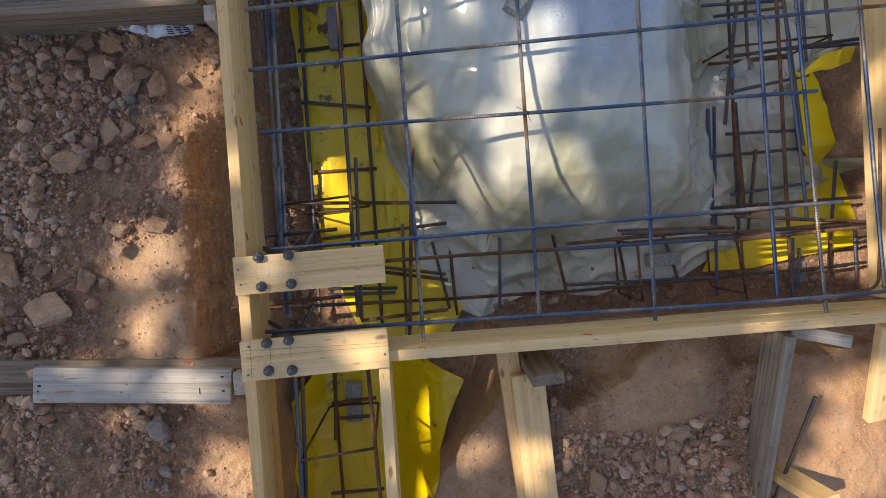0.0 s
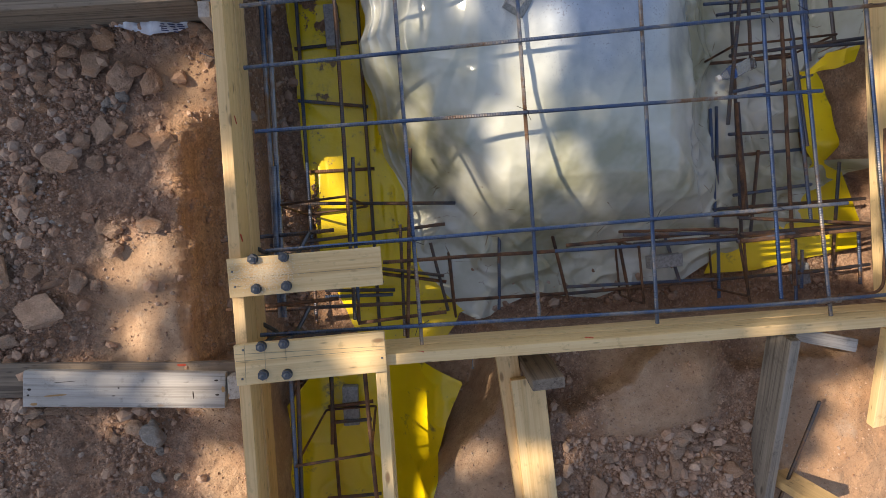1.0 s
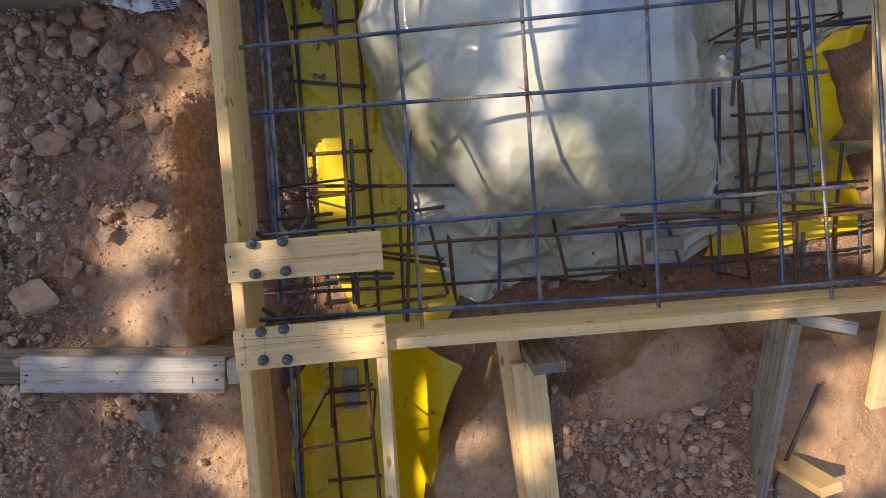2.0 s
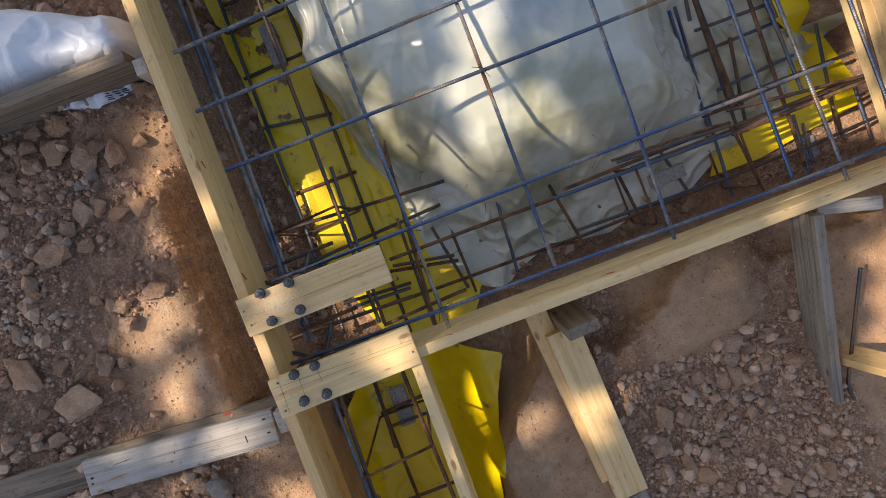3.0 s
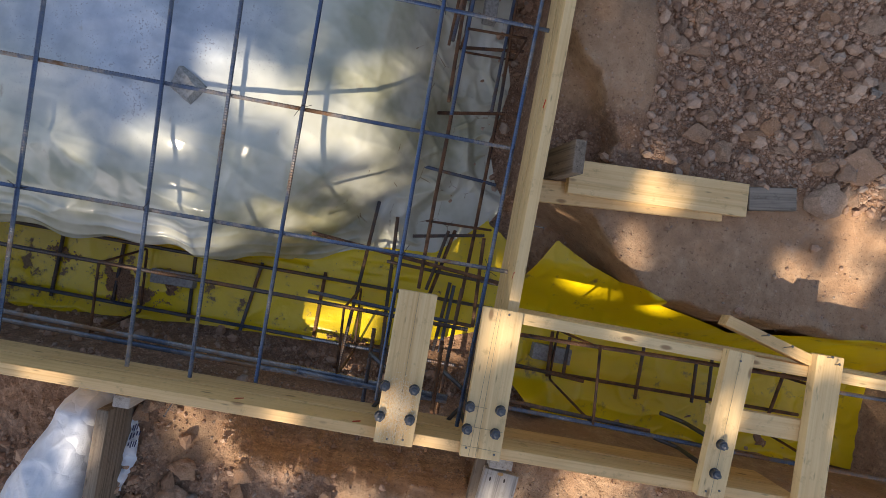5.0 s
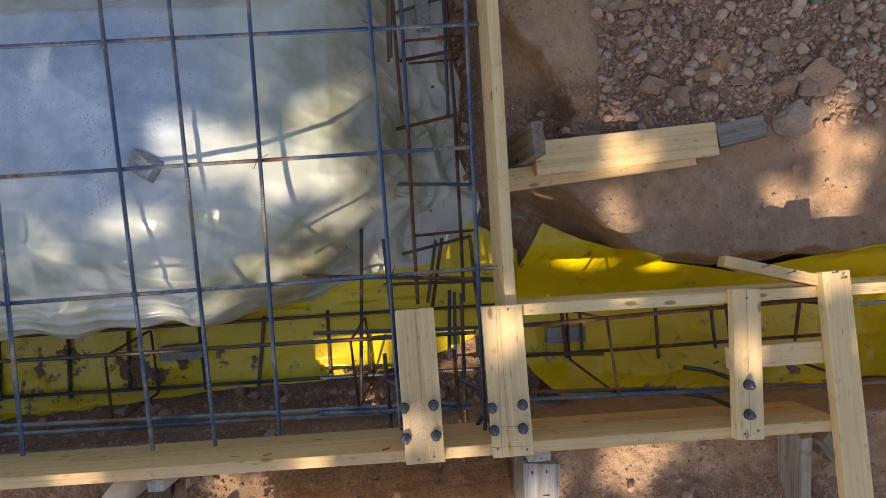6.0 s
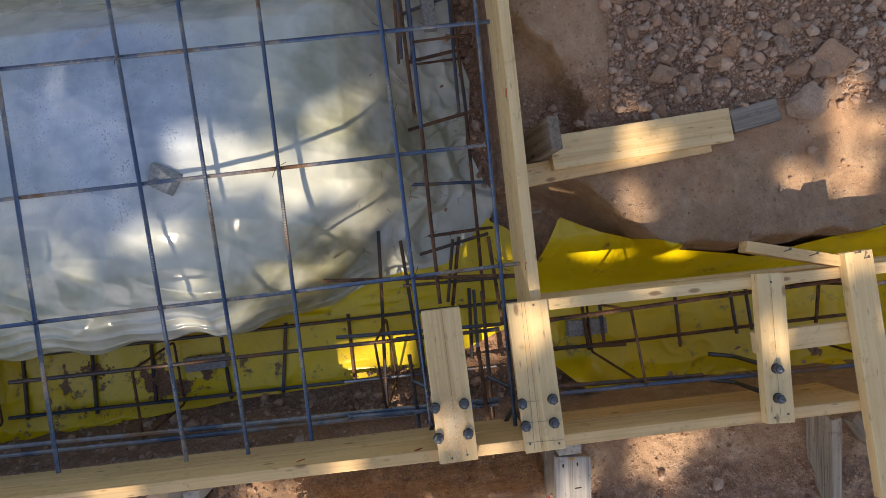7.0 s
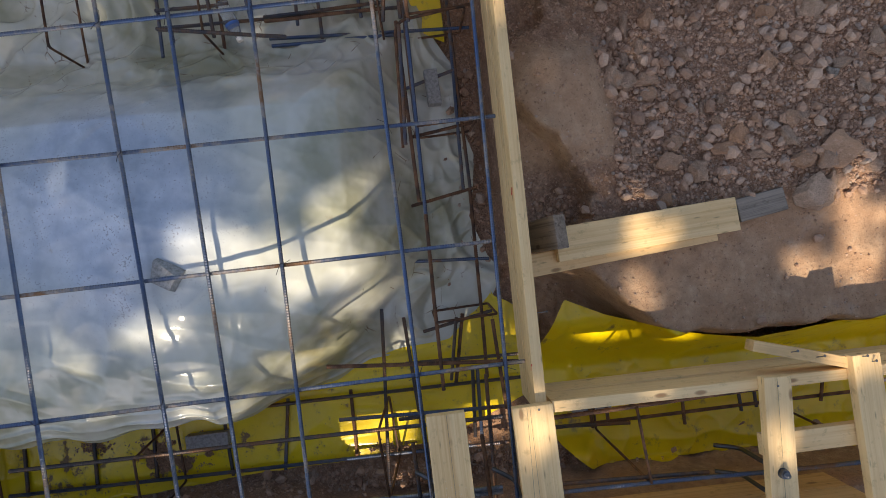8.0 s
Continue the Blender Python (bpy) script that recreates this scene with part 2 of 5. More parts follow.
def muddy_sheet():
    """The same yellow film with dried mud smeared round a few trodden places."""
    n = Nodes("muddy_yellow_polythene")
    v = n.coords((1, 1, 1), False)
    soft, mid, fine = n.noise(v, 3.0, 3), n.noise(v, 13.0, 6, 0.72), n.noise(v, 120, 3, 0.7)
    col = n.ramp(soft, (0.35, (0.79, 0.565, 0.010)), (0.65, (0.90, 0.665, 0.012)))
    field = mid
    for place, reach, gain in (((-0.23, 1.57, -0.69), 0.17, 0.20), ((-0.27, 1.98, -0.69), 0.30, 0.14), ((-0.20, 1.34, -0.69), 0.13, 0.10), ((-0.20, 1.10, -0.69), 0.16, 0.08)):
        d = n.t.nodes.new("ShaderNodeVectorMath")
        d.operation = "DISTANCE"
        d.inputs[1].default_value = place
        n.link(v, d.inputs[0])
        field = n.add(field, n.ramp(d.outputs["Value"], (0.0, (1, 1, 1)), (reach, (0, 0, 0))), gain)
    mud = n.ramp(field, (0.640, (0, 0, 0)), (0.665, (0.92, 0.92, 0.92)))
    film = n.ramp(field, (0.57, (0, 0, 0)), (0.64, (0.30, 0.30, 0.30)))
    col = n.mix(film, col, (0.36, 0.24, 0.07))
    col = n.mix(mud, col, n.ramp(fine, (0.3, (0.14, 0.085, 0.055)), (0.7, (0.30, 0.195, 0.135))))
    speck = n.put("ShaderNodeTexVoronoi", Scale=34.0)
    n.link(v, speck.inputs["Vector"])
    col = n.mix(n.ramp(speck.outputs["Distance"], (0.05, (0.8, 0.8, 0.8)), (0.10, (0, 0, 0))), col, (0.22, 0.14, 0.07))
    n.bump(n.add(n.add(n.noise(v, 26, 4, 0.5), mud, 0.5), fine, 0.08), 0.3, 0.01)
    return n.done(col, n.ramp(mud, (0.0, (0.28, 0.28, 0.28)), (1.0, (0.9, 0.9, 0.9))), 0.0, **{"Specular IOR Level": 0.7})


MUDDY_YELLOW = muddy_sheet()


def film_material():
    """Milky film: warm where soil lies against it, sky blue painted round its top, speckled with condensation."""
    n = Nodes("milky_polythene")
    v = n.coords((1, 1, 1), False)
    soft, mid, fine = n.noise(v, 2.6, 4, 0.6), n.noise(v, 9, 5, 0.65), n.noise(v, 130, 2, 0.6)
    col = n.ramp(soft, (0.36, (0.39, 0.395, 0.275)), (0.50, (0.595, 0.605, 0.495)), (0.66, (0.70, 0.72, 0.66)))
    # Bluish sky sheen put into the colour round the mound's top, with condensation specks.
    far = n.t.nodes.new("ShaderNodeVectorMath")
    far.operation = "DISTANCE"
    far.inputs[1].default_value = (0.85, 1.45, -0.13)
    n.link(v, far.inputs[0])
    sky_blue_damp = n.ramp(n.add(far.outputs["Value"], soft, 0.7), (0.62, (0.85, 0.85, 0.85)), (0.98, (0, 0, 0)))
    col = n.mix(sky_blue_damp, col, n.ramp(mid, (0.35, (0.36, 0.435, 0.555)), (0.65, (0.53, 0.615, 0.73))))
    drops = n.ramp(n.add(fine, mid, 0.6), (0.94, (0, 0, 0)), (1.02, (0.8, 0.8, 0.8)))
    col = n.mix(n.mix(1.0, sky_blue_damp, drops, "MULTIPLY"), col, (0.24, 0.24, 0.27))
    stain = n.noise(n.coords((1.0, 2.2, 1.0), False), 5.0, 6, 0.7)
    col = n.mix(n.ramp(stain, (0.66, (0, 0, 0)), (0.74, (0.6, 0.6, 0.6))), col, (0.34, 0.27, 0.19))
    # Dark creases drawn into the colour as dirt-brown lines, on low film only.
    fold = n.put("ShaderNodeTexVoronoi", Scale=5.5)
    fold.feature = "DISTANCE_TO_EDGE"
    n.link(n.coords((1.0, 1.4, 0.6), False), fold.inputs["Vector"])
    crease_line = n.ramp(fold.outputs["Distance"], (0.006, (0.8, 0.8, 0.8)), (0.016, (0, 0, 0)))
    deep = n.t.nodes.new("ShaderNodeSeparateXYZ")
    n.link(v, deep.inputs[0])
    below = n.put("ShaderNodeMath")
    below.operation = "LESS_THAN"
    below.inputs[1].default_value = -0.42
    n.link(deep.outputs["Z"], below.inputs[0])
    crease_line = n.mix(1.0, n.mix(1.0, crease_line, below.outputs[0], "MULTIPLY"), n.ramp(mid, (0.54, (0, 0, 0)), (0.62, (1, 1, 1))), "MULTIPLY")
    col = n.mix(crease_line, col, (0.20, 0.13, 0.08))
    n.bump(n.noise(v, 6, 3, 0.45), 0.12, 0.012)
    return n.done(col, 0.14, 0.0, **{"Specular IOR Level": 0.8})


MILKY = film_material()


def sack_material():
    n = Nodes("white_woven_sack")
    v = n.coords((1, 1, 1), False)
    soft, mid, weave = n.noise(v, 5, 4, 0.6), n.noise(v, 16, 5, 0.6), n.noise(v, 240, 2, 0.5)
    ridge = n.put("ShaderNodeTexVoronoi", Scale=11.0)
    ridge.feature = "DISTANCE_TO_EDGE"
    shift = n.t.nodes.new("ShaderNodeVectorMath")
    shift.operation = "ADD"
    wander = n.put("ShaderNodeTexNoise", Scale=7.0, Detail=2.0)
    n.link(v, wander.inputs["Vector"])
    small = n.t.nodes.new("ShaderNodeVectorMath")
    small.operation = "SCALE"
    small.inputs["Scale"].default_value = 0.14
    n.link(wander.outputs["Color"], small.inputs[0])
    n.link(v, shift.inputs[0])
    n.link(small.outputs[0], shift.inputs[1])
    n.link(shift.outputs[0], ridge.inputs["Vector"])
    col = n.ramp(soft, (0.35, (0.70, 0.735, 0.80)), (0.62, (0.83, 0.855, 0.89)))
    col = n.mix(n.ramp(mid, (0.66, (0, 0, 0)), (0.78, (0.4, 0.4, 0.4))), col, (0.47, 0.42, 0.36))
    n.bump(n.add(n.add(ridge.outputs["Distance"], mid, 0.35), weave, 0.05), 0.55, 0.02)
    return n.done(col, 0.5, 0.0)


WHITE_FILM = sack_material()


def plain(name, colour, rough, metal=0.0, speck=0.25):
    n = Nodes(name)
    f = n.noise(n.coords((1, 1, 1)), 90, 3, 0.65)
    n.bump(f, 0.2, 0.003)
    return n.done(n.mix(n.ramp(f, (0.4, (0, 0, 0)), (0.7, (speck, speck, speck))), colour, tuple(c * 0.45 for c in colour)), rough, metal)


BOLT = plain("dark_zinc_steel", (0.125, 0.13, 0.145), 0.33, 0.85)
WIRE = plain("black_wire", (0.035, 0.03, 0.03), 0.6, 0.5)
CONCRETE = plain("cast_concrete", (0.36, 0.36, 0.35), 0.9, 0.0, 0.8)
PENCIL = plain("pencil_graphite", (0.27, 0.22, 0.16), 0.7)
NAIL = plain("nail_steel", (0.20, 0.19, 0.18), 0.5, 0.8)
SAWDUST = plain("pale_sawdust", (0.80, 0.66, 0.45), 0.9)
INK = plain("navy_print", (0.05, 0.06, 0.14), 0.6)
BARK = wood("tree_bark", (0.16, 0.12, 0.09), (0.07, 0.05, 0.04), (0.04, 0.03, 0.02), 0.95, 0.9, False)
LEAF = plain("green_leaf", (0.06, 0.10, 0.03), 0.6)
DARK_HOLE = plain("dark_wood_hole", (0.04, 0.03, 0.025), 0.9)
RESIN = plain("orange_resin", (0.42, 0.24, 0.09), 0.6)
CHALK_RED = plain("red_crayon", (0.55, 0.08, 0.04), 0.8)
CAP = plain("white_cap", (0.80, 0.80, 0.80), 0.4)
BLUE_LABEL = plain("blue_label", (0.08, 0.22, 0.60), 0.4)


def clear_plastic():
    n = Nodes("clear_plastic")
    return n.done((0.92, 0.94, 0.96), 0.12, 0.0, **{"Transmission Weight": 0.85, "IOR": 1.25})


CLEAR = clear_plastic()


# ---------- building helpers ----------
def mesh_of(name, bm, material, smooth=False, crisp=0):
    me = bpy.data.meshes.new(name)
    bm.to_mesh(me)
    bm.free()
    me.materials.append(material)
    if smooth:
        me.polygons.foreach_set("use_smooth", [True] * len(me.polygons))
    if crisp:
        me.set_sharp_from_angle(angle=radians(crisp))
    return me


def thing(name, bm, material, label, category, group="", m=None, smooth=False, kind=""):
    ob = new(name, mesh_of(name, bm, material, smooth) if bm else None)
    if m is not None:
        ob.matrix_world = m
    return tagged(ob, label, category, group, kind)


def part(name, bm, material, parent, label="", smooth=False, m=None):
    ob = new(name, mesh_of(name, bm, material, smooth))
    ob.parent = parent
    if m is not None:
        ob.matrix_local = m
    if label:
        ob["label"] = label
    return ob


def smoothstep(a, b, x):
    t = (x - a) / (b - a)
    if t <= 0.0:
        return 0.0
    return 1.0 if t >= 1.0 else t * t * (3 - 2 * t)


def table(x, xs, ys):
    return float(np.interp(x, xs, ys))


def wob(x, y, f, s=0.0):
    return noise.noise(Vector((x * f + s, y * f - s, s * 0.7)))


def box(lx, ly, lz, bevel=0.003, warp=0.0):
    """A board along x, centred on its own middle, with eased and slightly uneven edges."""
    bm = bmesh.new()
    bmesh.ops.create_cube(bm, size=1, matrix=Matrix.Diagonal((lx, ly, lz, 1)))
    cuts = max(1, int(lx / 0.25))
    long_edges = [e for e in bm.edges if abs(e.verts[0].co.x - e.verts[1].co.x) > lx * 0.5]
    bmesh.ops.subdivide_edges(bm, edges=long_edges, cuts=cuts)
    bmesh.ops.bevel(bm, geom=[e for e in bm.edges if e.calc_face_angle(0) > 0.5], offset=bevel, segments=2, profile=0.6, affect="EDGES")
    s = random.random() * 50
    for v in bm.verts:
        v.co.y += warp * noise.noise(Vector((v.co.x * 1.3, s, 0)))
        v.co.z += warp * noise.noise(Vector((v.co.x * 1.3, s + 9, 0)))
    return bm


def laid(p, q, lean=0.0):
    """The pose of a board along x whose middle line runs from p to q; lean turns it about its own length, in degrees."""
    p, q = Vector(p), Vector(q)
    x = (q - p).normalized()
    y = Vector((0, 0, 1)).cross(x).normalized()
    z = x.cross(y)
    r = Matrix((x, y, z)).transposed().to_4x4()
    return Matrix.Translation((p + q) / 2) @ r @ pose(0, 0, 0, lean, 0, 0)


def board(name, p, q, wide, thick, material, label, category="board", group="", lean=0.0, bevel=0.003, warp=0.002):
    size = (Vector(q) - Vector(p)).length
    return thing(name, box(size, wide, thick, bevel, warp), material, label, category, group, laid(p, q, lean))


def sweep(bm, points, radius, sides=8, ribs=0.0, close=False):
    """A round bar along points. ribs: how far its rolled ribs stand out."""
    pts = [Vector(p) for p in points]
    if ribs:
        fine = [pts[0]]
        for a, b in zip(pts, pts[1:]):
            k = max(1, int((b - a).length / 0.0047))
            fine += [a.lerp(b, (i + 1) / k) for i in range(k)]
        pts = fine
    up = Vector((0.3, 0.2, 1)).normalized()
    rings = []
    for i, p in enumerate(pts):
        way = (pts[min(i + 1, len(pts) - 1)] - pts[max(i - 1, 0)]).normalized()
        side = way.cross(up)
        side = side.normalized() if side.length > 0.05 else way.cross(Vector((1, 0, 0))).normalized()
        up2 = side.cross(way)
        r = radius + (ribs if i % 2 else 0.0)
        rings.append([bm.verts.new(p + (side * math.cos(a) + up2 * math.sin(a)) * r) for a in (2 * math.pi * k / sides for k in range(sides))])
    for a, b in zip(rings, rings[1:]):
        for k in range(sides):
            bm.faces.new((a[k], a[(k + 1) % sides], b[(k + 1) % sides], b[k]))
    bm.faces.new(rings[0][::-1])
    bm.faces.new(rings[-1])
    return bm


def rounded(points, r, steps=4):
    """A polyline with its inner corners rounded."""
    pts = [Vector(p) for p in points]
    out = [pts[0]]
    for a, b, c in zip(pts, pts[1:], pts[2:]):
        u, w = (a - b).normalized() * r, (c - b).normalized() * r
        for i in range(steps + 1):
            t = i / steps
            out.append((b + u) * (1 - t) ** 2 + b * 2 * t * (1 - t) + (b + w) * t * t)
    return out + [pts[-1]]


def sheet(fn, nu, nv):
    """A cloth over u and v from 0 to 1."""
    bm = bmesh.new()
    g = [[bm.verts.new(fn(i / nu, j / nv)) for i in range(nu + 1)] for j in range(nv + 1)]
    for j in range(nv):
        for i in range(nu):
            bm.faces.new((g[j][i], g[j][i + 1], g[j + 1][i + 1], g[j + 1][i]))
    return bm


# ---------- the ground: a dug-out footing round a mound, rubble outside ----------
FLOOR = -0.725


def mound_top(x, y):
    a = table(y, (0.0, 0.15, 0.28, 0.34, 0.40, 0.46, 0.52, 0.6, 0.7, 0.8, 0.9, 1.0, 1.15, 1.3, 2.0, 3.0), (-0.70, -0.70, -0.685, -0.645, -0.56, -0.465, -0.39, -0.315, -0.258, -0.212, -0.172, -0.142, -0.112, -0.10, -0.11, -0.14))
    b = table(x, (-0.1, 0.0, 0.1, 0.3, 0.6, 0.9, 1.15, 1.3, 1.4, 1.55, 1.9, 2.4), (-0.32, -0.295, -0.245, -0.165, -0.098, -0.105, -0.20, -0.36, -0.53, -0.67, -0.70, -0.70))
    c = table(x + y, (0.7, 0.85, 0.95, 1.1, 1.3, 1.5), (-0.70, -0.64, -0.50, -0.31, -0.18, -0.08))
    b = min(b, c)
    k = 0.13
    h = max(k - abs(a - b), 0) / k
    return min(a, b) - h * h * k * 0.25


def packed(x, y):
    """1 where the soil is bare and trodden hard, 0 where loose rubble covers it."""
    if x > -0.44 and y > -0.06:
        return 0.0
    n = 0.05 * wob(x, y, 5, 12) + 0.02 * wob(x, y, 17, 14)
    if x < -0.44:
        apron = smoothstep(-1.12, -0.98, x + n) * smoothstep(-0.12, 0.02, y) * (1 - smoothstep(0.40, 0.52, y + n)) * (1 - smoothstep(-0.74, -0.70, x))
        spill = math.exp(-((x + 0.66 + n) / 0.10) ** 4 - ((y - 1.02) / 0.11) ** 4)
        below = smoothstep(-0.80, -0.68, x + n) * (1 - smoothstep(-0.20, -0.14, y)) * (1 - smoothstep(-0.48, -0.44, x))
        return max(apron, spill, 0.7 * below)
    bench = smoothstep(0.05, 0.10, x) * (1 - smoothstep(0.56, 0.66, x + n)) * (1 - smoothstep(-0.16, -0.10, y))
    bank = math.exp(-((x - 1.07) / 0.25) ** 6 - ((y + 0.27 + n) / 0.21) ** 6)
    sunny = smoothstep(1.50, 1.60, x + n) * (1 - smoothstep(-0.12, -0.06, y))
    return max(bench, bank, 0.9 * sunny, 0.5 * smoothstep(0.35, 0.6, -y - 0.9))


def bank_x(y):
    return table(y, (-1.6, -1.12, -0.62, -0.45, -0.32, -0.17, 0.0), (0.10, 0.096, 0.11, 0.24, 0.39, 0.47, 0.5)) + 0.03 * wob(y, 0, 6, 4)


def ground_z(x, y):
    n1, n2, n3 = wob(x, y, 3, 1), wob(x, y, 9, 2), wob(x, y, 30, 3)
    n4 = wob(x, y, 70, 5)
    loose = 1 - packed(x, y)
    rough = 0.030 * n1 + 0.018 * n2 + (0.004 + 0.011 * loose) * n3 + (0.002 + 0.006 * loose) * n4
    if x > -0.475 and y > -0.02:
        z = (mound_top(x, y) - 0.055 if x > -0.25 else -0.28 + 0.9 * rough) if x < 2.1 else -0.25 + 0.6 * rough
    elif x < -0.475:
        # a steep spade-cut trench beside the form, its face in ragged layers
        brow = table(y, (-0.10, 0.05, 0.27, 0.49, 0.72, 0.88), (-0.735, -0.755, -0.765, -0.745, -0.725, -0.67)) + 0.034 * n2 + 0.016 * n3
        down = smoothstep(brow, brow + 0.125, x)
        down += (0.075 * math.sin(down * 19 + 3.0 * n1 + 2.0 * n2) + 0.07 * n3) * down * (1 - down) * 4
        g = down * smoothstep(-0.10, -0.04, y) * (1 - smoothstep(0.82, 0.93, y + 0.05 * n1))
        lip = math.exp(-((x - brow + 0.03) / 0.05) ** 2) * smoothstep(0.0, 0.1, y) * (1 - smoothstep(0.75, 0.9, y))
        z = -0.255 - 0.31 * g + rough * (1 - 0.3 * g) + 0.02 * g * wob(x * 0.4, y * 2.5, 9, 8) + 0.010 * lip
    else:
        z = -0.29 + 0.09 * smoothstep(-0.7, -1.25, y) * smoothstep(0.3, 0.7, x) + rough * 0.8
        edge = table(x, (0.0, 0.45, 0.60, 0.72, 0.78, 0.86, 0.95, 1.03, 1.10, 1.27, 1.34, 1.42, 1.9), (0.13, 0.16, 0.31, 0.36, 0.34, 0.28, 0.20, 0.12, 0.05, 0.04, 0.13, 0.22, 0.18))
        edge += 0.035 * n2 + 0.022 * n3
        hole = 1 - smoothstep(edge - 0.022, edge + 0.004, -y)
        smooth_bank = math.exp(-((x - 1.07) / 0.24) ** 4 - ((y + 0.26) / 0.20) ** 4)
        z += 0.085 * smooth_bank - 0.45 * rough * smooth_bank - 0.12 * hole * (1 - 0.35 * smoothstep(1.2, 1.5, x))
    inner = 0.045 + 0.02 * n1 if y > 0.0 else bank_x(y)
    foot = -0.475 + 0.105 * smoothstep(0.78, 1.0, y)
    ta = smoothstep(-0.51, foot + 0.03 * n2, x) * (1 - smoothstep(inner - 0.05, inner + 0.03, x))
    tb = smoothstep(-0.075, -0.02, y) * (1 - smoothstep(0.28, 0.42, y)) * smoothstep(-0.51, -0.465, x) * (1 - smoothstep(2.08, 2.2, x))
    far = 2.06 + 0.27 * (1 - smoothstep(0.5, 0.65, y))
    tf = smoothstep(1.40, 1.55, x) * (1 - smoothstep(far, far + 0.10, x)) * smoothstep(-0.075, -0.02, y)
    t = max(ta, tb, tf)
    heap = (0.12 + 0.05 * n3 + 0.03 * n4) * math.exp(-((x + 0.415) / 0.055) ** 2 - ((y - 0.46) / 0.15) ** 2)
    return z * (1 - t) + (FLOOR + 0.012 * n2 + 0.012 * n3 + 0.006 * n4 + heap) * t


def ground_sheet():
    def axis(a, b, step):
        mid = np.arange(a, b + 1e-6, step)
        far = [0.05, 0.15, 0.4, 1, 2.5, 6, 15, 40, 100, 260]
        return [a - f for f in far[::-1]] + list(mid) + [b + f for f in far]

    xs, ys = axis(-1.75, 2.35, 0.0088), axis(-1.8, 2.35, 0.0088)
    verts = []
    for y in ys:
        for x in xs:
            far = max(0, -1.8 - x, x - 2.4, -1.85 - y, y - 2.4)
            verts.append((x, y, -0.26 + 0.02 * wob(x, y, 0.3) if far > 0 else ground_z(x, y)))
    w = len(xs)
    faces = [(j * w + i, j * w + i + 1, j * w + i + 1 + w, j * w + i + w) for j in range(len(ys) - 1) for i in range(w - 1)]
    me = bpy.data.meshes.new("ground")
    me.from_pydata(verts, [], faces)
    me.materials.append(SOIL)
    me.polygons.foreach_set("use_smooth", [True] * len(me.polygons))
    clay = me.attributes.new("clay", "FLOAT", "POINT")
    clay.data.foreach_set("value", [smoothstep(-0.77, -0.73, v[0]) * (1 - smoothstep(-0.56, -0.47, v[0])) * smoothstep(-0.1, 0.0, v[1]) * (1 - smoothstep(0.85, 0.95, v[1])) if -0.77 < v[0] < -0.47 else 0.0 for v in verts])
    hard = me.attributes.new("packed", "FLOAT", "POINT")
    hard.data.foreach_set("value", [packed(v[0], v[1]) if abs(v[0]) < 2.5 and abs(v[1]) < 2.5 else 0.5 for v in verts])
    tagged(new("ground", me), "excavated red-brown soil with footing trenches and rubble", "ground", kind="structure")


ground_sheet()


# ---------- timber formwork ----------
FORM = "fresh pine formwork board on edge, upper of a stacked pair"
FORM_LOW = "fresh pine formwork board on edge, lower of a stacked pair"


def form(p, q, timber=PINE):
    """Two boards stacked on edge between the plan points p and q, their tops at height 0."""
    for z, label in ((-0.070, FORM), (-0.211, FORM_LOW)):
        shift = 0.0 if z > -0.1 else 0.0025
        board("form_board", (p[0] + shift, p[1] + shift, z), (q[0] + shift, q[1] + shift, z), 0.038, 0.139, timber, label, "board", "formwork boards round the footing", warp=0.003)


form((-0.475, -1.13), (-0.475, 3.2), PINE_WARM)
form((-0.030, -0.017), (2.45, -0.017))
form((-0.017, -2.3), (-0.017, -0.052))
form((2.02, 0.02), (2.02, 3.2))


def screw_heads(parent, spots, z):
    for x, y in spots:
        bm = bmesh.new()
        bmesh.ops.create_cone(bm, cap_ends=True, segments=8, radius1=0.0042, radius2=0.0036, depth=0.003, matrix=Matrix.Translation((x, y, z + 0.001)))
        part("nail", bm, NAIL, parent, "bent steel nail head")


def tie(name, x0, x1, y, wide, z, label, spots, turn=0.0):
    size = x1 - x0
    ob = thing(name, box(size, wide, 0.038, 0.003, 0.001), PINE, label, "board", "tie boards across the forms", pose((x0 + x1) / 2, y, z + 0.019, 0, 0, turn))
    screw_heads(ob, [(sx - size / 2, sy) for sx, sy in spots], 0.019)
    return ob


tie("tie_board", -0.492, 0.009, 0.304, 0.128, 0.001, "fresh pine tie board strewn with sawdust, four anchor bolts", [(0.015, 0.02), (0.02, -0.03)], 1.0)
tie("tie_board", -0.490, 0.004, 0.016, 0.134, 0.001, "fresh pine tie board with pencil lines and four anchor bolts", [(0.02, -0.045), (0.03, 0.05), (0.48, -0.02)], 1.2)
tie("tie_board", -0.490, 0.010, -0.7915, 0.094, 0.001, "fresh pine tie board with two anchor bolts", [(0.02, 0.02), (0.03, -0.025), (0.47, 0.0)], -2.6)
board("tie_board", (-0.78, -1.136, 0.020), (0.052, -1.114, 0.020), 0.096, 0.038, PINE, "fresh pine tie board running past both forms", "board", "tie boards across the forms")
board("hanger_board", (-0.226, -0.752, -0.020), (-0.222, -1.17, -0.020), 0.074, 0.037, PINE, "short pine board fixed beneath two tie boards", "board")

# pencil lines and carpenter's marks on the forms
def pencil(p, q):
    bm = bmesh.new()
    sweep(bm, (p, q), 0.00055, 4)
    thing("pencil_line", bm, PENCIL, "thin grey pencil line on a tie board", "mark", "pencil lines on the tie boards")


